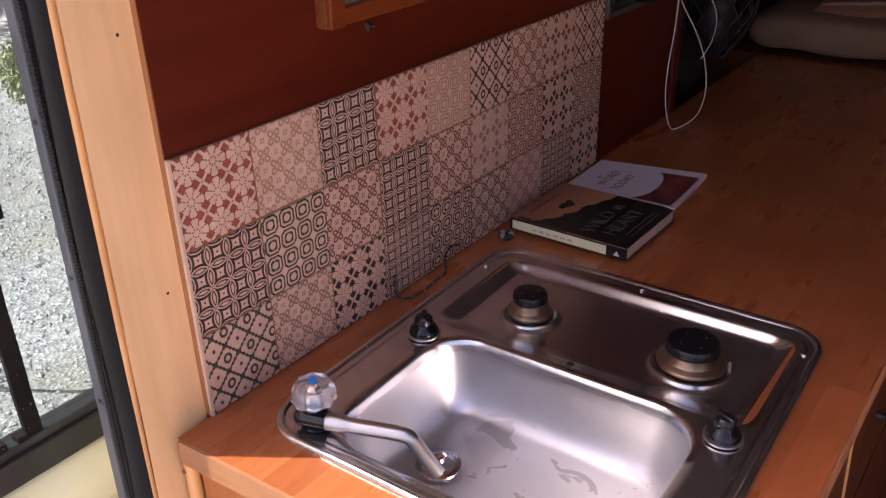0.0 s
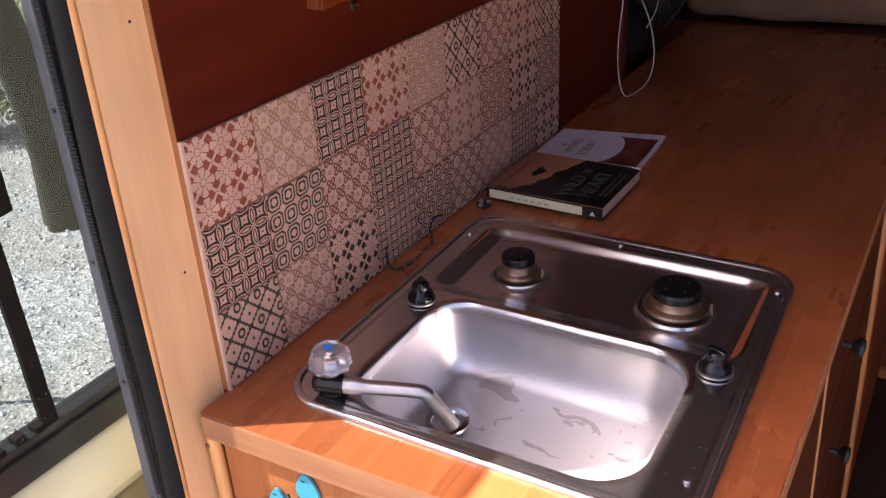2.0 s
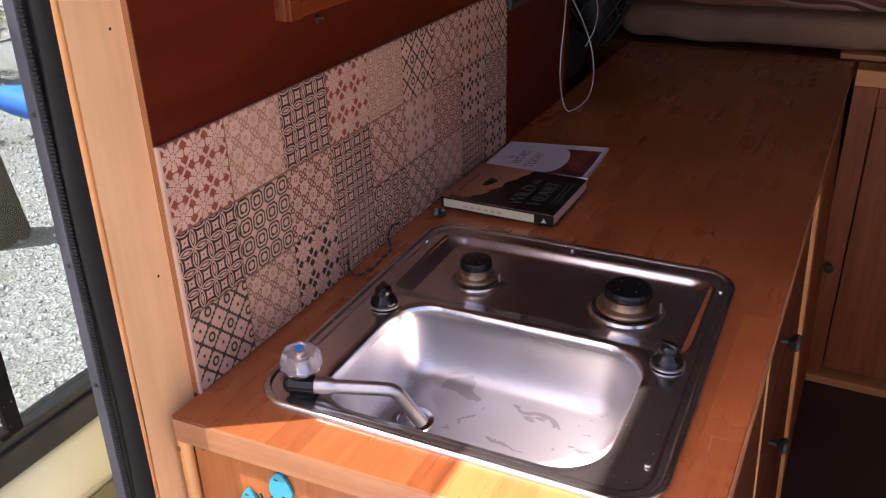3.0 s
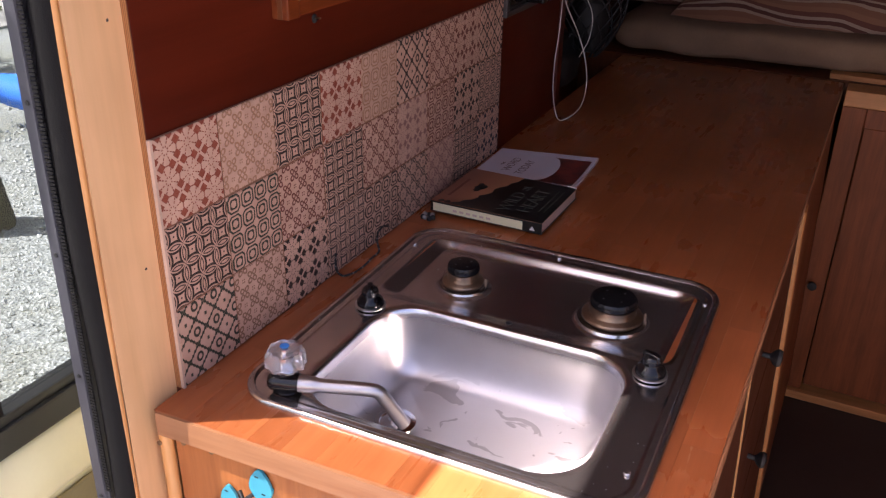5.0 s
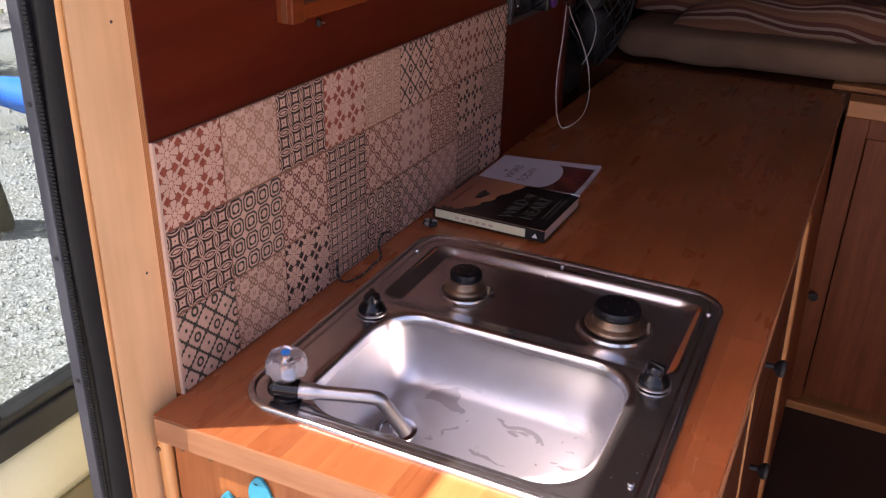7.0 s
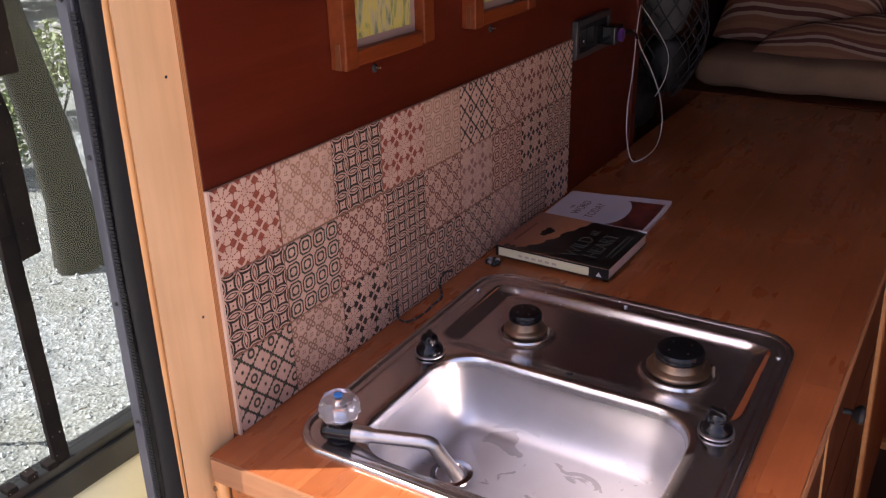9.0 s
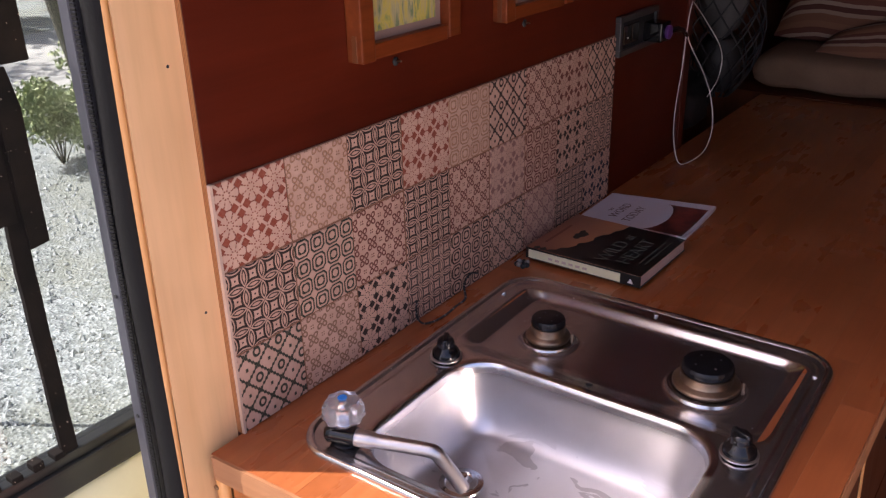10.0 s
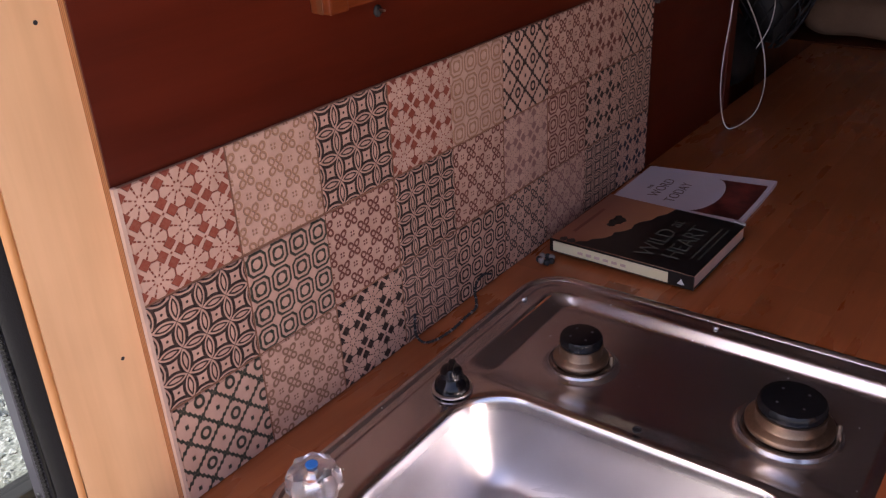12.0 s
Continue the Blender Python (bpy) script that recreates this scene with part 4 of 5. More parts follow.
# ---- tap ----
TAP = (0.114, 0.056, 0.9042)
tap = thing("tap", "small cold-water tap with clear knob and nickel spout", "tap", TAP)
part("base", lathe([(0, 0), (0.0185, 0), (0.0185, 0.002), (0.0150, 0.004), (0.0145, 0.020), (0.0152, 0.022), (0.0155, 0.031), (0.0130, 0.0323), (0, 0.0323)], 26), M["black_plastic"], tap, "black plastic base", smooth=45)
part("elbow", tube([(-0.0165, -0.014, 0.0140), (-0.013, -0.013, 0.0140), (-0.006, -0.010, 0.0140), (0.008, -0.006, 0.0138), (0.020, -0.002, 0.0136)], 0.0122, 18, taper=lambda f: 0.72 + 0.28 * min(1, f * 6)), M["black_plastic"], tap, "black elbow", smooth=60)
sp = spline([(0.019, -0.0025, 0.0130), (0.050, 0.0085, 0.0125), (0.100, 0.0270, 0.0120), (0.112, 0.032, 0.0090), (0.118, 0.035, 0.000), (0.139, 0.047, -0.040)], 6)
part("spout", tube(sp, 0.0088, 16, taper=lambda f: 1.22 if f < 0.14 else 1.0), M["tap_steel"], tap, "brushed nickel spout", smooth=60)
lobes = lambda a: 1.04 + 0.06 * math.cos(8 * a)
kn = part("tap_knob", lathe([(0, 0.0325), (0.019, 0.0325), (0.0238, 0.034), (0.0242, 0.0370), (0.0224, 0.038), (0.0234, 0.042), (0.0226, 0.050), (0.0190, 0.0570), (0.012, 0.0598), (0, 0.0602)], 64, wobble=lobes), M["acrylic"], tap, "clear faceted acrylic knob", smooth=30)
part("spindle", lathe([(0, 0.0335), (0.0085, 0.0335), (0.0085, 0.046), (0.005, 0.048), (0.005, 0.054), (0, 0.054)], 16), M["chrome"], kn, "chrome spindle", smooth=40)
part("blue_cap", lathe([(0, 0.0597), (0.0058, 0.0600), (0.0056, 0.0609), (0, 0.0612)], 20), plain("blue_cap", (0.02, 0.25, 0.75), 0.3), kn, "blue cold-water dot")

# ---- kitchen cabinet under the worktop ----
cab = thing("kitchen_cabinet", "orange plywood kitchen cabinet with drawers under the worktop", "cabinet", (0.3, 0.9, FLOOR))
CO = (0.3, 0.9, FLOOR)


def lean(bm):
    for v in bm.verts:
        v.co.x += 0.045 * max(0.0, 0.9 - v.co.z)
    return bm


bm = slab([(0.012, -0.040), (0.600, -0.014), (0.600, 0.002), (0.012, -0.020)], FLOOR + 0.001, 0.8665)
part("end_panel", at(bm, CO), M["orange_ply"], cab, "orange varnished end panel")
part("end_stile", at(tube([(0.003, -0.046, FLOOR + 0.002), (0.003, -0.046, 0.866)], 0.0085, 14), CO), M["edge_band"], cab, "rounded corner stile", smooth=60)
for x, z in ((0.024, 0.851), (0.066, 0.852), (0.0, 0.853)):
    part("screw", at(lathe([(0, 0.0012), (0.0034, 0.0008), (0.0036, -0.001)], 12, pose(x, -0.0412 + 0.044 * x if x > 0.01 else -0.0548, z, 90, 0, 2.5)), CO), M["brass"], cab)
part("plinth", at(box(0.0, 0.56, 0.004, 1.84, FLOOR + 0.001, FLOOR + 0.06), CO), M["dark_wood"], cab)
# far door gets the brightened wood copy, nearer fronts the painted-shade copy
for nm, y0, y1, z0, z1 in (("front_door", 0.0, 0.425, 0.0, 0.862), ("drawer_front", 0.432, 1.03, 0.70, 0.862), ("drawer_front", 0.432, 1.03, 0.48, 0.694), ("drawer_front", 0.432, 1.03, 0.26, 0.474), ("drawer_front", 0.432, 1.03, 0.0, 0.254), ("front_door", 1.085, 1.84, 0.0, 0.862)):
    f = part(nm, at(lean(box(0.602, 0.6165, y0, y1, z0, z1, 0.0025, 2)), CO), M["dark_wood_lit" if y0 > 1.05 else "dark_wood_shaded"], cab)
    kz = 0.798 if z0 == 0.70 else (0.582 if z0 == 0.48 else (z0 + z1) / 2)
    ky = 0.59 if z0 == 0.70 else (0.615 if z0 == 0.48 else 0.6)
    if nm == "drawer_front":
        part("knob", at(lathe([(0.0045, 0), (0.0045, 0.012), (0.012, 0.018), (0.0145, 0.024), (0.012, 0.029), (0, 0.031)], 20, pose(0.6165 + 0.045 * (0.9 - kz), ky, kz, 0, 90, 0)), CO), M["matt_black"], f, "dark metal knob", smooth=45)
part("face_stile", at(lean(box(0.598, 0.624, 1.035, 1.080, 0.05, 0.866, 0.002)), CO), M["honey_wood"], cab, "pale wooden stile")
part("face_edge", at(lean(box(0.6168, 0.6195, 0.4262, 0.4312, 0.05, 0.862)), CO), M["honey_wood"], cab, "pale edge strip")
part("carcass", at(box(0.014, 0.598, 1.78, 1.84, FLOOR + 0.001, 0.866), CO), M["dark_wood"], cab)
part("back", at(box(-0.008, 0.0, 0.0, 1.84, FLOOR + 0.001, 0.866), CO), M["dark_wood"], cab)

# teal hooks on the cabinet end
for hx, hz, s in ((0.137, 0.842, 1.0), (0.089, 0.803, 0.8)):
    hk = thing("plastic_clip", "small turquoise plastic clip hung on the cabinet end", "clip", (hx, -0.0415 + 0.044 * hx, hz), group="turquoise clips")
    hk.rotation_euler = (math.pi / 2, 0, 0.05)
    out = []
    for i in range(40):
        a = 2 * math.pi * i / 40
        w = 0.0125 * (0.78 + 0.22 * math.cos(2 * a))
        out.append((s * w * 1.35 * math.cos(a) * (0.9 if math.sin(a) > 0 else 1.0), s * 0.026 * math.sin(a) - 0.014 * s))
    part("plate", slab(out, 0.001, 0.0045, bevel=0.0008), M["teal"], hk)
    for bx, by in ((-0.004, 0.0), (0.004, -0.024)):
        part("mark", box(s * bx - 0.0025, s * bx + 0.0025, s * by - 0.001, s * by + 0.001, 0.0045, 0.0048), M["black_print"], hk)
    part("clip_spring", tube([(-0.012 * s, -0.03 * s, 0.004), (-0.02 * s, -0.035 * s, 0.012), (-0.03 * s, -0.03 * s, 0.006)], 0.003, 8), M["matt_black"], hk, "black wire spring")

# ---- tiles behind the sink ----
spl = thing("tiled_splashback", "patterned ceramic splashback in red, black and cream tiles", "splashback", (0, 0, 0.9))
part("grout_bed", box(-0.0044, -0.0014, 0.0005, 9 * P - 0.0005, 0.0005, 3 * P - 0.0005), M["grout"], spl)

# ---- pictures on the wall ----
def picture(y0, z0, w, h, label):
    p = thing("picture_frame", label, "picture", (-0.0044, y0, z0), group="framed pictures")
    t, d = 0.025, 0.026
    for nm, a, b, c, e, dd in (("frame_side", 0, t, 0, h, d), ("frame_side", w - t, w, 0.004, h, d), ("frame_rail", t + 0.0005, w - t - 0.0005, 0.001, 0.021, d * 0.86), ("frame_rail", t + 0.0005, w - t - 0.0005, h - t, h - 0.004, d * 0.8)):
        part(nm, box(0, dd, a, b, c, e, 0.0025, 2), M["frame_wood"], p)
    part("corner_peg", box(0.009, 0.017, -0.0006, 0.010, 0.0005, 0.034, 0.0004), M["dark_wood"], p)
    part("mat", box(0.002, 0.009, t - 0.004, w - t + 0.004, 0.019, h - t + 0.004), M["mat_board"], p, "pinkish card mat")
    part("painting", box(0.0092, 0.0098, t + 0.005, w - t - 0.012, 0.032, h - t - 0.02), M["painting"], p, "yellow and green abstract print")


picture(0.2315, 1.311, 0.205, 0.30, "rustic wooden picture frame with a yellow-green print")
picture(0.5535, 1.311, 0.205, 0.30, "rustic wooden picture frame hung beside its twin")
for y in (0.323, 0.645):
    s = thing("wall_hook", "small dark screw eye in the stained wall", "screw", (-0.0042, y, 1.296), group="screw eyes")
    part("disc", lathe([(0, 0.003), (0.004, 0.0028), (0.0062, 0.001), (0.0062, 0)], 16, pose(0, 0, 0, 0, 90, 0)), M["matt_black"], s, smooth=40)
    part("eye", lathe([(0.0014, 0), (0.0014, 0.010), (0, 0.011)], 10, pose(0, 0, 0.001, 0, 90, 0)), M["brass"], s)

# ---- socket, charger, cables ----
soc = thing("power_socket", "double black power socket in a grey bezel", "socket", (-0.0044, 1.058, 1.219))
bm = box(0, 0.012, -0.086, 0.086, 0.026, 0.038, 0.002, 2)
box(0, 0.012, -0.086, 0.086, -0.038, -0.026, 0.002, 2, bm=bm)
box(0, 0.012, -0.086, -0.074, -0.0262, 0.0262, 0.002, 2, bm=bm)
box(0, 0.012, 0.074, 0.086, -0.0262, 0.0262, 0.002, 2, bm=bm)
part("bezel", bm, M["silver"], soc, "grey plastic bezel")
part("face_plate", box(0, 0.007, -0.074, 0.074, -0.026, 0.026), M["matt_black"], soc)
part("rocker", box(0.007, 0.010, -0.03, 0.0, -0.018, 0.018, 0.001), M["black_plastic"], soc)
part("rocker", box(0.007, 0.010, -0.065, -0.035, -0.018, 0.018, 0.001), M["black_plastic"], soc)
part("indicator", lathe([(0.002, 0), (0.002, 0.001), (0, 0.0014)], 10, pose(0.010, -0.05, -0.006, 0, 90, 0)), M["white_print"], soc)
chg = thing("charger", "black plug-in charger with a purple ring", "charger", (0.0028, 1.105, 1.212))
part("body", box(0, 0.040, -0.022, 0.022, -0.018, 0.020, 0.004, 3), M["black_plastic"], chg, smooth=40)
part("ring", lathe([(0.013, 0), (0.0135, 0.006), (0.010, 0.008), (0, 0.008)], 24, pose(0.0402, 0.004, 0, 0, 90, 0)), M["purple"], chg, "purple ring", smooth=40)
part("plug_sleeve", tube([(0.042, 0.012, 0.002), (0.044, 0.045, 0.0), (0.040, 0.085, -0.010), (0.034, 0.125, -0.028)], 0.007, 12, taper=lambda f: 1.1 - 0.6 * f), M["black_plastic"], chg, smooth=50)
cb = thing("charging_cable", "thin white charging cable looped down to the worktop", "cable", (0.035, 1.235, 0.903))
loop = [(0.037, 1.235, 1.182), (0.036, 1.262, 1.155), (0.042, 1.335, 1.085), (0.052, 1.372, 1.02), (0.062, 1.372, 0.955), (0.066, 1.325, 0.912), (0.058, 1.245, 0.9032), (0.040, 1.232, 0.908), (0.026, 1.232, 0.965), (0.020, 1.245, 1.03), (0.020, 1.262, 1.105), (0.018, 1.275, 1.18), (0.012, 1.300, 1.222), (0.004, 1.331, 1.238)]
part("lead", at(tube(spline(loop, 8), 0.0013, 8), (0.035, 1.235, 0.903)), M["white_cable"], cb, smooth=60)
cb2 = thing("thin_wire", "fine grey wire hanging beside the bag", "cable", (-0.02, 1.4, 1.2))
part("wire", at(tube(spline([(0.0, 1.345, 1.235), (0.01, 1.40, 1.19), (0.03, 1.47, 1.11), (0.02, 1.50, 1.04), (0.0, 1.49, 0.99)], 8), 0.0011, 6), (-0.02, 1.4, 1.2)), M["white_cable"], cb2)

# ---- hanging net bag and bundle ----
nb = thing("net_bag", "black hanging net bag with grey cloth inside", "bag", (-0.02, 1.60, 1.34))


def bagr(f):
    return 0.02 + 0.085 * math.sin(math.pi * min(1, f * 0.94 + 0.04)) ** 0.7


for h in range(14):
    for sgn in (1, -1):
        pts = [Vector((bagr(i / 18) * math.cos(h * 2 * math.pi / 14 + sgn * i * 0.13), 0.8 * bagr(i / 18) * math.sin(h * 2 * math.pi / 14 + sgn * i * 0.13), -0.03 - 0.34 * i / 18)) for i in range(19)]
        bmn = tube(pts, 0.0022, 5, None if h == 0 and sgn == 1 else bmn)
part("net", bmn, M["net"], nb)
part("hanging_cord", tube([(0, 0, -0.03), (0, 0, 0.6)], 0.003, 6), M["net"], nb)
bm = bmesh.new()
bmesh.ops.create_icosphere(bm, subdivisions=4, radius=0.07)
for v in bm.verts:
    v.co = Vector((v.co.x * 0.95, v.co.y * 0.75, v.co.z * 1.2 - 0.13)) * (1 + 0.18 * noise.noise(v.co * 22))
part("cloth", bm, M["grey_cloth"], nb, "crumpled grey cloth", smooth=180)
bm = bmesh.new()
bmesh.ops.create_icosphere(bm, subdivisions=4, radius=0.06)
for v in bm.verts:
    v.co = Vector((v.co.x, v.co.y * 0.8, v.co.z * 1.1 - 0.28)) * (1 + 0.15 * noise.noise(v.co * 20))
part("dark_cloth", bm, M["matt_black"], nb, "dark cloth", smooth=180)
bm = bmesh.new()
bmesh.ops.create_icosphere(bm, subdivisions=4, radius=1.0)
for v in bm.verts:
    k = 1 + 0.22 * noise.noise(v.co * 2.4) + 0.08 * noise.noise(v.co * 7)
    v.co = Vector((-0.085 + 0.062 * v.co.x * k, 1.53 + 0.13 * v.co.y * k, max(0.9005, 0.955 + 0.085 * v.co.z * k)))
solid("rucksack", bm, M["matt_black"], "soft black rucksack slumped in the corner of the worktop", "bag", smooth=180)

# ---- bed ----
bed = thing("bed", "low bed with a grey sheeted mattress at the far end", "bed", (0.65, 2.6, FLOOR))
BO = (0.65, 2.6, FLOOR)
part("platform", at(box(-0.153, RIGHT - 0.01, 1.96, BACK - 0.01, 0.84, 0.898), BO), M["dark_wood"], bed)
part("front_board", at(box(0.58, RIGHT - 0.01, 1.968, 2.02, 0.8985, 0.914, 0.002), BO), M["honey_wood"], bed, "pale slat edge")
part("support", at(box(-0.153, RIGHT - 0.01, 3.15, 3.2, FLOOR + 0.001, 0.84), BO), M["dark_wood"], bed)
part("support", at(box(-0.153, 0.0, 1.98, 2.04, FLOOR + 0.001, 0.84), BO), M["dark_wood"], bed)
bm = bmesh.new()
nx, prof_n = 110, 28
rr = []
for i in range(nx + 1):
    x = -0.055 + 1.58 * i / nx
    endk = min(1.0, math.sqrt(max(0.0, 1 - (1 - min(1, i / 5)) ** 2)) * 0.75 + 0.25)
    row = []
    for j in range(prof_n):
        a = 2 * math.pi * j / prof_n
        c, s = math.cos(a), math.sin(a)
        y = 2.55 - 0.58 * math.copysign(abs(c) ** 0.16, c) * (0.9 + 0.1 * endk)
        z = 0.958 + 0.054 * math.copysign(abs(s) ** 0.42, s) * endk
        if c > 0:
            y += 0.075 * max(0, x - 0.2) - 0.010 + 0.006 * noise.noise(Vector((x * 9, z * 14, 0))) + 0.006 * math.sin(x * 34 + z * 46 + 3 * noise.noise(Vector((x * 4, 0, 5))))
        row.append(bm.verts.new((x, y, max(0.9146 if x > 0.56 else 0.9005, z + 0.004 * noise.noise(Vector((x * 7, y * 3, 2)))))))
    rr.append(row)
for p, q in zip(rr, rr[1:]):
    for j in range(prof_n):
        bm.faces.new((p[j], p[(j + 1) % prof_n], q[(j + 1) % prof_n], q[j]))
bm.faces.new(rr[0][::-1])
bm.faces.new(rr[-1])
mat = part("mattress", at(bm, BO), M["sheet"], bed, "grey fitted sheet over the mattress", smooth=180)


def quilt(name, label, x0, x1, y0, y1, z0, hgt, mat_key, seed, cat="duvet"):
    bm = bmesh.new()
    nx, ny = 70, 46
    g, lo = [], []
    for i in range(nx + 1):
        row, lr = [], []
        for j in range(ny + 1):
            f, h = i / nx, j / ny
            x, y = x0 + (x1 - x0) * f, y0 + (y1 - y0) * h
            e = min(1, min(f, 1 - f) * 9) * min(1, min(h, 1 - h) * 7)
            e = math.sqrt(max(0, 1 - (1 - e) ** 2))
            w = noise.noise(Vector((x * 3 + seed, y * 7, 0))) * 0.5 + noise.noise(Vector((x * 9, y * 16, seed))) * 0.22
            yy = y + (0.03 * noise.noise(Vector((x * 5, seed, 0))) + 0.075 * max(0, x - 0.2)) * (1 - h)
            row.append(bm.verts.new((x, yy, z0 + e * hgt * (0.72 + w) + 0.02 * h)))
            lr.append(bm.verts.new((x, yy, z0 - 0.006)))
        g.append(row)
        lo.append(lr)
    for i in range(nx):
        for j in range(ny):
            bm.faces.new((g[i][j], g[i + 1][j], g[i + 1][j + 1], g[i][j + 1]))
            bm.faces.new((lo[i][j], lo[i][j + 1], lo[i + 1][j + 1], lo[i + 1][j]))
    ed = [(i, 0) for i in range(nx)] + [(nx, j) for j in range(ny)] + [(i, ny) for i in range(nx, 0, -1)] + [(0, j) for j in range(ny, 0, -1)]
    for (a, b), (c, d) in zip(ed, ed[1:] + ed[:1]):
        bm.faces.new((g[a][b], lo[a][b], lo[c][d], g[c][d]))
    return solid(name, bm, M[mat_key], label, cat, smooth=180)


quilt("duvet", "rumpled brown and grey striped duvet on the mattress", 0.10, 1.45, 2.04, 2.95, 1.012, 0.13, "stripes", 3.0)
quilt("blanket", "dark brown patterned blanket folded on the bed", -0.05, 0.42, 2.14, 2.9, 1.03, 0.24, "stripes", 8.0, "blanket")

# ---- far cupboard ----
fc = thing("cupboard", "dark brown panelled cupboard under the bed with honey top rail", "cupboard", (1.05, 1.88, FLOOR))
FO = (1.05, 1.88, FLOOR)
part("top_rail", at(box(0.632, RIGHT - 0.012, 1.872, 1.955, 0.853, 0.8975, 0.002), FO), M["honey_wood"], fc, "honey coloured rail")
part("stile", at(box(0.632, 0.694, 1.874, 1.95, FLOOR + 0.03, 0.8525, 0.0015), FO), M["dark_wood_lit"], fc)
part("stile", at(box(1.08, 1.14, 1.874, 1.95, FLOOR + 0.03, 0.8525, 0.0015), FO), M["dark_wood_lit"], fc)
part("upper_rail", at(box(0.6945, 1.0795, 1.8745, 1.95, 0.80, 0.8525, 0.0015), FO), M["dark_wood_lit"], fc)
dp = part("door", at(box(0.697, 1.077, 1.883, 1.90, FLOOR + 0.045, 0.797, 0.002), FO), M["dark_wood_lit"], fc, "recessed door panel")
part("side_panel", at(box(1.1405, RIGHT - 0.012, 1.874, 1.95, FLOOR + 0.03, 0.8525), FO), M["dark_wood_lit"], fc)
part("knob", at(lathe([(0.005, 0), (0.005, 0.012), (0.013, 0.018), (0.013, 0.024), (0, 0.029)], 18, pose(0.660, 1.874, 0.31, 90, 0, 0)), FO), M["matt_black"], fc, "dark metal knob", smooth=45)
part("skirting", at(box(0.60, RIGHT - 0.012, 1.855, 1.95, FLOOR + 0.001, FLOOR + 0.028, 0.002), FO), M["honey_wood"], fc, "pale skirting strip")

# ---- books ----
bk = thing("paperback_book", "worn black and orange paperback lying on a magazine", "book", (0.024, 0.615, 0.9062))
bk.rotation_euler = (radians(-0.3), 0, radians(-0.5))
L, Wd, TH = 0.213, 0.180, 0.0205
part("page_block", box(0.003, L - 0.002, 0.002, Wd - 0.003, 0.001, TH - 0.001), M["paper"], bk, "aged pinkish pages")
bm = box(0, L, 0, Wd, TH - 0.001, TH, 0.0004)
cv = part("front_cover", bm, M["cover"], bk, "orange sunset cover")
part("back_cover", box(0, L, 0, Wd, 0.0, 0.001), M["black_print"], bk)
part("spine", box(0, L, -0.001, 0.0018, 0.0004, TH - 0.0002, 0.0004), M["black_print"], bk, "black spine")
part("spine_label", box(0.006, 0.178, -0.0016, -0.0009, 0.0025, TH - 0.003), M["ivory"], bk, "ivory spine panel")
for k in range(6):
    part("spine_mark", box(0.045 + 0.013 * k, 0.053 + 0.013 * k, -0.0019, -0.0015, 0.007, 0.011), M["paper"], bk)
part("spine_emblem", slab([(0.191, 0.005), (0.201, 0.005), (0.196, 0.013)], 0, 0.0004, Matrix(((1, 0, 0, 0), (0, 0, -1, -0.0011), (0, 1, 0, 0), (0, 0, 0, 1)))), M["white_print"], bk, "small white emblem")
hill = [(0.036, 0.001), (0.040, 0.010), (0.050, 0.016), (0.052, 0.026), (0.064, 0.036), (0.070, 0.050), (0.068, 0.060), (0.078, 0.072), (0.083, 0.085), (0.080, 0.098), (0.084, 0.112), (0.094, 0.126), (0.096, 0.142), (0.104, 0.156), (0.108, 0.179), (0.2126, 0.179), (0.2126, 0.001)]
part("hill_silhouette", slab(hill, TH + 0.0001, TH + 0.0004), M["black_print"], cv, "black hillside silhouette")
for cx, cy, r in ((0.052, 0.090, 0.011), (0.058, 0.100, 0.009), (0.050, 0.108, 0.007), (0.030, 0.004, 0.008), (0.018, 0.005, 0.007)):
    part("tree_silhouette", slab([(cx + 0.7 * r * math.cos(a) * (1 + 0.25 * math.sin(5 * a)), max(0.001, cy + r * 1.3 * math.sin(a))) for a in (2 * math.pi * i / 16 for i in range(16))], TH + 0.0001, TH + 0.0003), M["black_print"], cv)
part("author_bar", box(0.016, 0.021, 0.035, 0.125, TH + 0.0001, TH + 0.0003), M["rust_print"], cv)
words("title", "WILD", 0.036, M["sage_print"], Matrix.Translation((0.142, 0.020, TH + 0.0006)) @ Matrix.Rotation(math.pi / 2, 4, "Z"), cv)
words("title", "at", 0.030, M["sage_print"], Matrix.Translation((0.138, 0.122, TH + 0.0006)) @ Matrix.Rotation(math.pi / 2, 4, "Z"), cv)
words("title", "HEART", 0.036, M["sage_print"], Matrix.Translation((0.176, 0.030, TH + 0.0006)) @ Matrix.Rotation(math.pi / 2, 4, "Z"), cv)
for k in range(2):
    part("subtitle_bar", box(0.188 + 0.009 * k, 0.1905 + 0.009 * k, 0.045, 0.150, TH + 0.0004, TH + 0.0006), M["sage_print"], cv)
part("torn_corner", slab([(0.195, 0.180), (0.213, 0.176), (0.211, 0.182)], TH + 0.0004, TH + 0.002), M["white_print"], cv, "curled white corner")

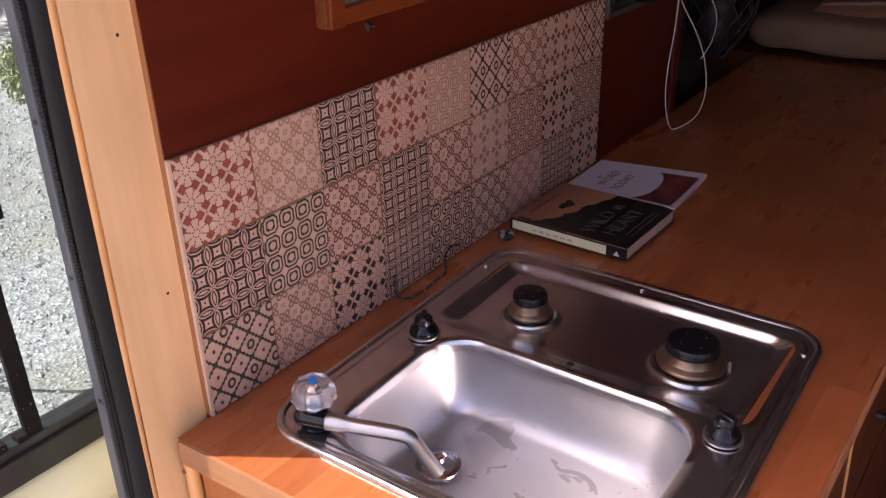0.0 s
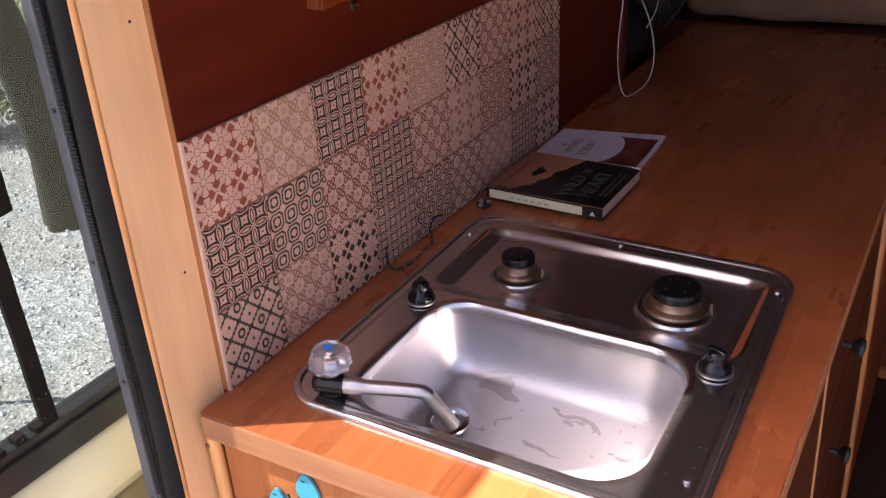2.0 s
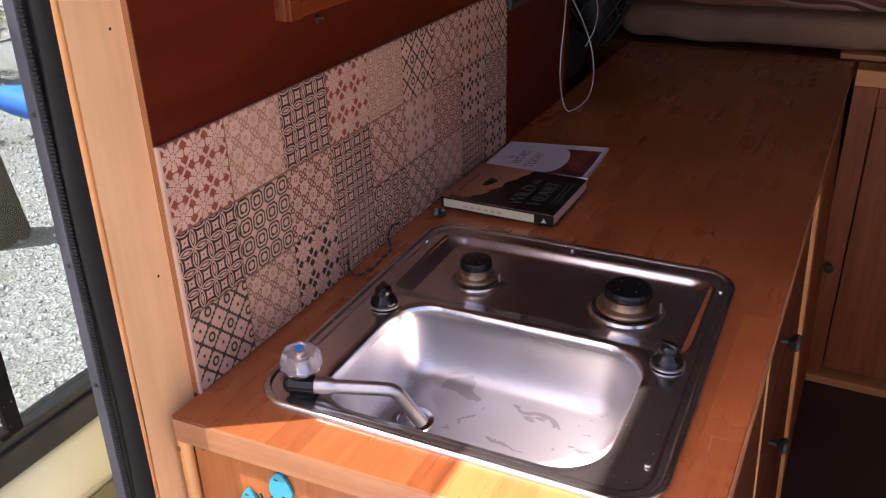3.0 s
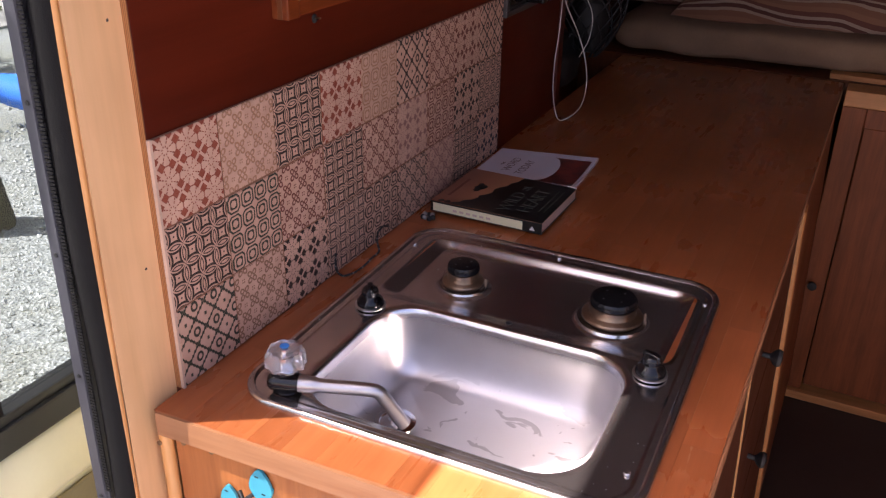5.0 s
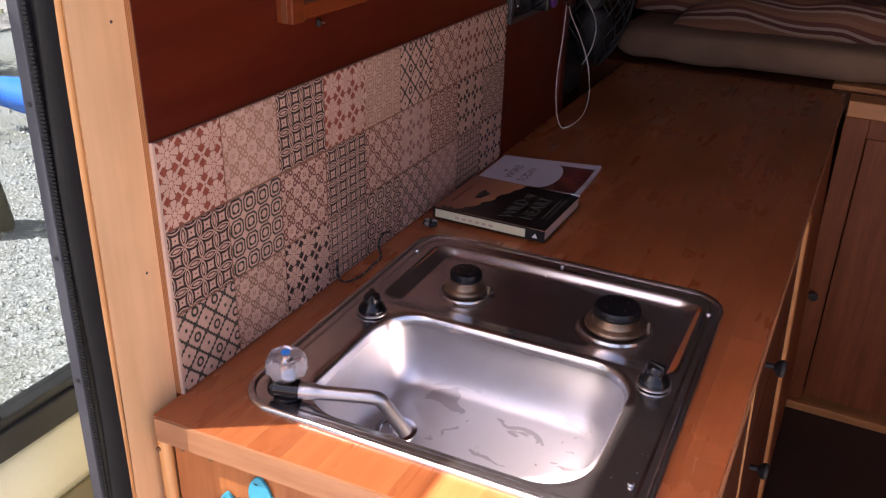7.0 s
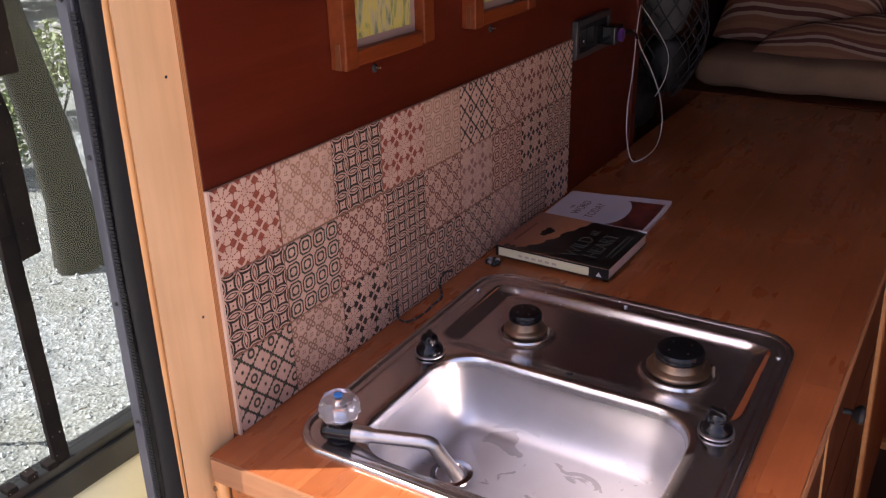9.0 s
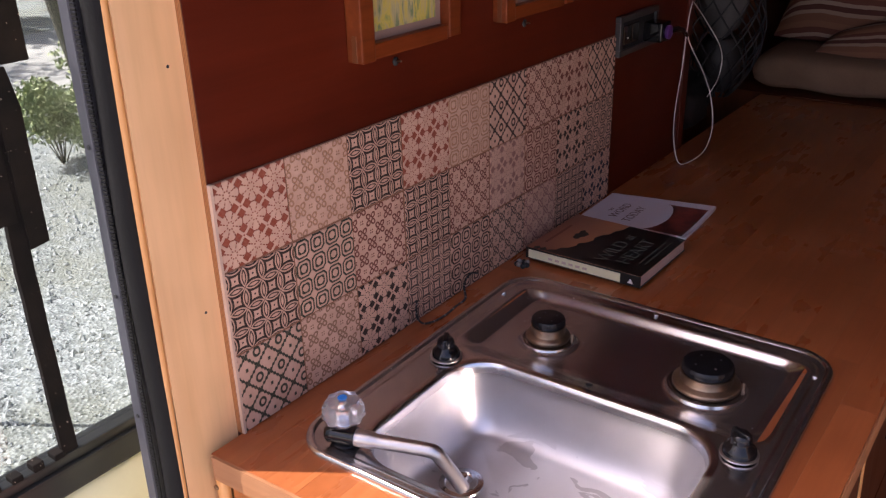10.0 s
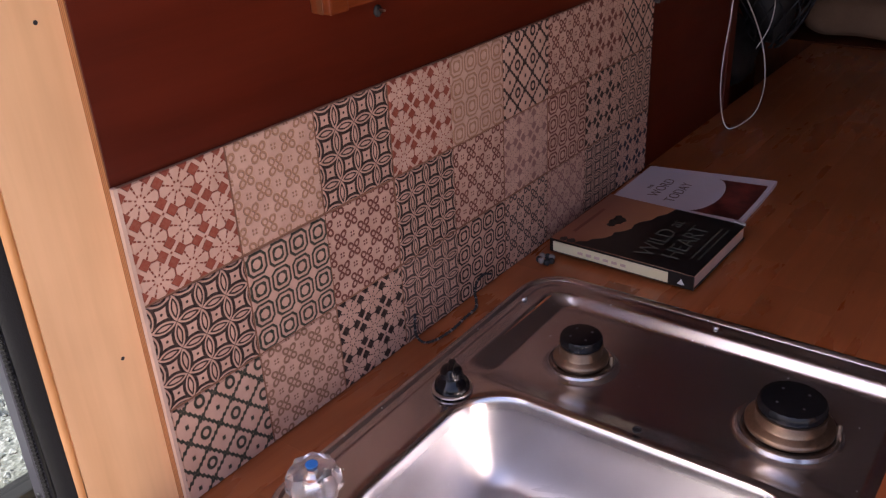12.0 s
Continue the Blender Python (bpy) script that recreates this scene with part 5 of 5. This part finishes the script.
mg = thing("magazine", "glossy lilac and red magazine lying under the book", "magazine", (0.012, 0.735, 0.9002))
mg.rotation_euler = (0, 0, radians(0.6))
ML, MW, MT = 0.206, 0.240, 0.0055
bm = bmesh.new()
NG = 16
gl = []
for i in range(NG + 1):
    row = []
    for j in range(NG + 1):
        f, h = i / NG, j / NG
        curl = 0.008 * max(0, h - 0.55) ** 2 * 5 * (0.2 + 0.8 * f)
        row.append((bm.verts.new((ML * f, MW * h + 0.022 * f * h, MT + curl)), bm.verts.new((ML * f, MW * h + 0.022 * f * h, 0.0 + curl * 0.75))))
    gl.append(row)
for i in range(NG):
    for j in range(NG):
        bm.faces.new([gl[a][b][0] for a, b in ((i, j), (i + 1, j), (i + 1, j + 1), (i, j + 1))])
        bm.faces.new([gl[a][b][1] for a, b in ((i, j), (i, j + 1), (i + 1, j + 1), (i + 1, j))])
for k in range(NG):
    for a, b, c, d in ((k, 0, k + 1, 0), (k, NG, k + 1, NG), (0, k, 0, k + 1), (NG, k, NG, k + 1)):
        bm.faces.new((gl[a][b][0], gl[a][b][1], gl[c][d][1], gl[c][d][0]))
part("booklet", bm, M["lilac"], mg, "lilac printed cover", smooth=40)


def on_mag(bm, lift):
    for v in bm.verts:
        f, h = v.co.x / ML, v.co.y / MW
        v.co.z += MT + lift + 0.008 * max(0, h - 0.55) ** 2 * 5 * (0.2 + 0.8 * f)
        v.co.y += 0.022 * f * h
    return bm


arc = [(0.118 + 0.030 * math.cos(a), 0.160 + 0.062 * math.sin(a)) for a in (radians(-80 + 10 * k) for k in range(17))]
bm = bmesh.new()
for (x0, y0), (x1, y1) in zip(arc, arc[1:]):
    for k in range(6):
        q = [bm.verts.new((x0 + (0.199 - x0) * k / 6, y0, 0)), bm.verts.new((x0 + (0.199 - x0) * (k + 1) / 6, y0, 0)), bm.verts.new((x1 + (0.199 - x1) * (k + 1) / 6, y1, 0)), bm.verts.new((x1 + (0.199 - x1) * k / 6, y1, 0))]
        bm.faces.new(q)
part("cover_photo", on_mag(bm, 0.0003), M["photo_red"], mg, "dark red landscape photo")
for text, x, y, s in (("THE", 0.040, 0.150, 0.009), ("WORD", 0.062, 0.125, 0.024), ("TODAY", 0.092, 0.118, 0.024)):
    words("cover_title", text, s, M["brown_print"], Matrix.Translation((x, y, MT + 0.0012)) @ Matrix.Rotation(math.pi / 2, 4, "Z"), mg)

# ---- beaded cord on the worktop ----
cord = thing("beaded_cord", "black and white beaded cord lying against the tiles", "cord", (0.02, 0.41, 0.9))
path = spline([(0.004, 0.336, 0.938), (0.004, 0.334, 0.922), (0.007, 0.333, 0.909), (0.017, 0.334, 0.9036), (0.026, 0.350, 0.9034), (0.028, 0.378, 0.9034), (0.025, 0.405, 0.9034), (0.024, 0.430, 0.9038), (0.014, 0.446, 0.9046), (0.008, 0.452, 0.912), (0.005, 0.462, 0.922), (0.005, 0.478, 0.926), (0.007, 0.492, 0.920)], 8)
for i in range(0, len(path) - 1):
    q = path[i].lerp(path[i + 1], 0.5)
    d = (path[i + 1] - path[i]).length * 0.56
    r = 0.0021
    side = 0.0011 * math.sin(i * 1.3)
    bmb = bmesh.new()
    bmesh.ops.create_icosphere(bmb, subdivisions=1, radius=1.0, matrix=Matrix.Translation(q - Vector((0.02, 0.41, 0.9)) + Vector((abs(side), 0, abs(side) * 0.6))) @ (path[i + 1] - path[i]).to_track_quat("Z", "Y").to_matrix().to_4x4() @ Matrix.Rotation(0.6, 4, "X") @ Matrix.Diagonal((r, r, d * 1.1, 1)))
    part("bead", bmb, M["rope_light"] if i % 7 == 3 else M["rope_dark"], cord, smooth=180)
end = thing("bead_cluster", "small knotted bead end lying on the worktop", "bead", (0.032, 0.590, 0.9005))
for k in range(7):
    a = k * 0.9
    bmb = bmesh.new()
    bmesh.ops.create_icosphere(bmb, subdivisions=2, radius=0.0048, matrix=Matrix.Translation((0.009 * math.cos(a), 0.009 * math.sin(a), 0.0046 + 0.002 * (k % 2))))
    part("bead", bmb, M["rope_light"] if k % 2 else M["rope_dark"], end, smooth=180)

# ---- tiles, each one a piece ----
def tile_mesh(mat):
    bm = box(-0.0040, 0.0, 0.0012, P - 0.0012, 0.0012, P - 0.0012)
    front = [e for e in bm.edges if all(v.co.x > -0.001 for v in e.verts)]
    bmesh.ops.bevel(bm, geom=front, offset=0.0008, segments=2, affect="EDGES")
    return finish("tile", bm, mat, 50)


LAYOUT = (("flower red", "cross tan", "petal black", "flower red", "octagon tan", "lattice black", "cross brown", "flower brown", "lattice black"),
          ("petal black", "octagon green", "cross brown", "petal black", "cross brown", "flower rose", "octagon brown", "flower black", "octagon grey"),
          ("lattice green", "cross umber", "flower black", "petal grey", "octagon black", "cross grey", "cross rose", "petal grey", "flower blue"))
tile_data = {}
trng = random.Random(5)
for r, line in enumerate(LAYOUT):
    for c, spec in enumerate(line):
        if spec not in tile_data:
            tile_data[spec] = tile_mesh(tile_material(*spec.split()))
        t = part("tile", tile_data[spec], None, spl)
        t.location = (trng.uniform(-0.0004, 0.0004), c * P + trng.uniform(-0.0003, 0.0003), (2 - r) * P + trng.uniform(-0.0003, 0.0003))
        t.rotation_euler = (trng.uniform(-0.002, 0.002), trng.uniform(-0.003, 0.003), trng.uniform(-0.003, 0.003))
part("tile_edge", box(-0.0043, 0.0006, -0.0030, 0.0006, 0.0, 3 * P), M["tile_side"], spl, "pale glazed tile edge")

# ---- staves of the worktop ----
def stave(x0, x1, y0, y1, skew0=0.0):
    b = bmesh.new()
    g, ch = 0.00004, 0.00014
    lo = [(x0 + g, y0 + g + skew0 * x0), (x1 - g, y0 + g + skew0 * x1), (x1 - g, y1 - g), (x0 + g, y1 - g)]
    hi = [(x0 + g + ch, y0 + g + ch + skew0 * x0), (x1 - g - ch, y0 + g + ch + skew0 * x1), (x1 - g - ch, y1 - g - ch), (x0 + g + ch, y1 - g - ch)]
    A = [b.verts.new((*p, 0.8988)) for p in lo]
    B = [b.verts.new((*p, 0.9 - ch)) for p in lo]
    C = [b.verts.new((*p, 0.9)) for p in hi]
    for q, w in ((A, B), (B, C)):
        for i in range(4):
            b.faces.new((q[i], q[(i + 1) % 4], w[(i + 1) % 4], w[i]))
    b.faces.new(C)
    return b


srng = random.Random(9)
NS = 14
for k in range(NS):
    x0, x1 = -0.0035 + 0.623 * k / NS, -0.0035 + 0.623 * (k + 1) / NS
    pos = end_y(0) + 0.004
    y = 0.02 + 0.20 * srng.random()
    edges = [pos]
    while y < FAR - 0.06:
        edges.append(y)
        y += srng.uniform(0.16, 0.42)
    edges.append(FAR)
    for i in range(len(edges) - 1):
        a, b = edges[i], edges[i + 1]
        spans = [(a, b)]
        if x1 > CUT[0] and x0 < CUT[1]:
            spans = [s for s in ((a, min(b, CUT[2])), (max(a, CUT[3]), b)) if s[1] - s[0] > 0.004]
            if x0 < CUT[0] and a < CUT[3] and b > CUT[2]:
                part("stave", at(stave(x0, CUT[0], max(a, CUT[2]), min(b, CUT[3])), TO), M["stave"], top)
            if x1 > CUT[1] and a < CUT[3] and b > CUT[2]:
                part("stave", at(stave(CUT[1], x1, max(a, CUT[2]), min(b, CUT[3])), TO), M["stave"], top)
        for s0, s1 in spans:
            part("stave", at(stave(x0, x1, s0, s1, SLOPE if s0 == pos else 0.0), TO), M["stave"], top)
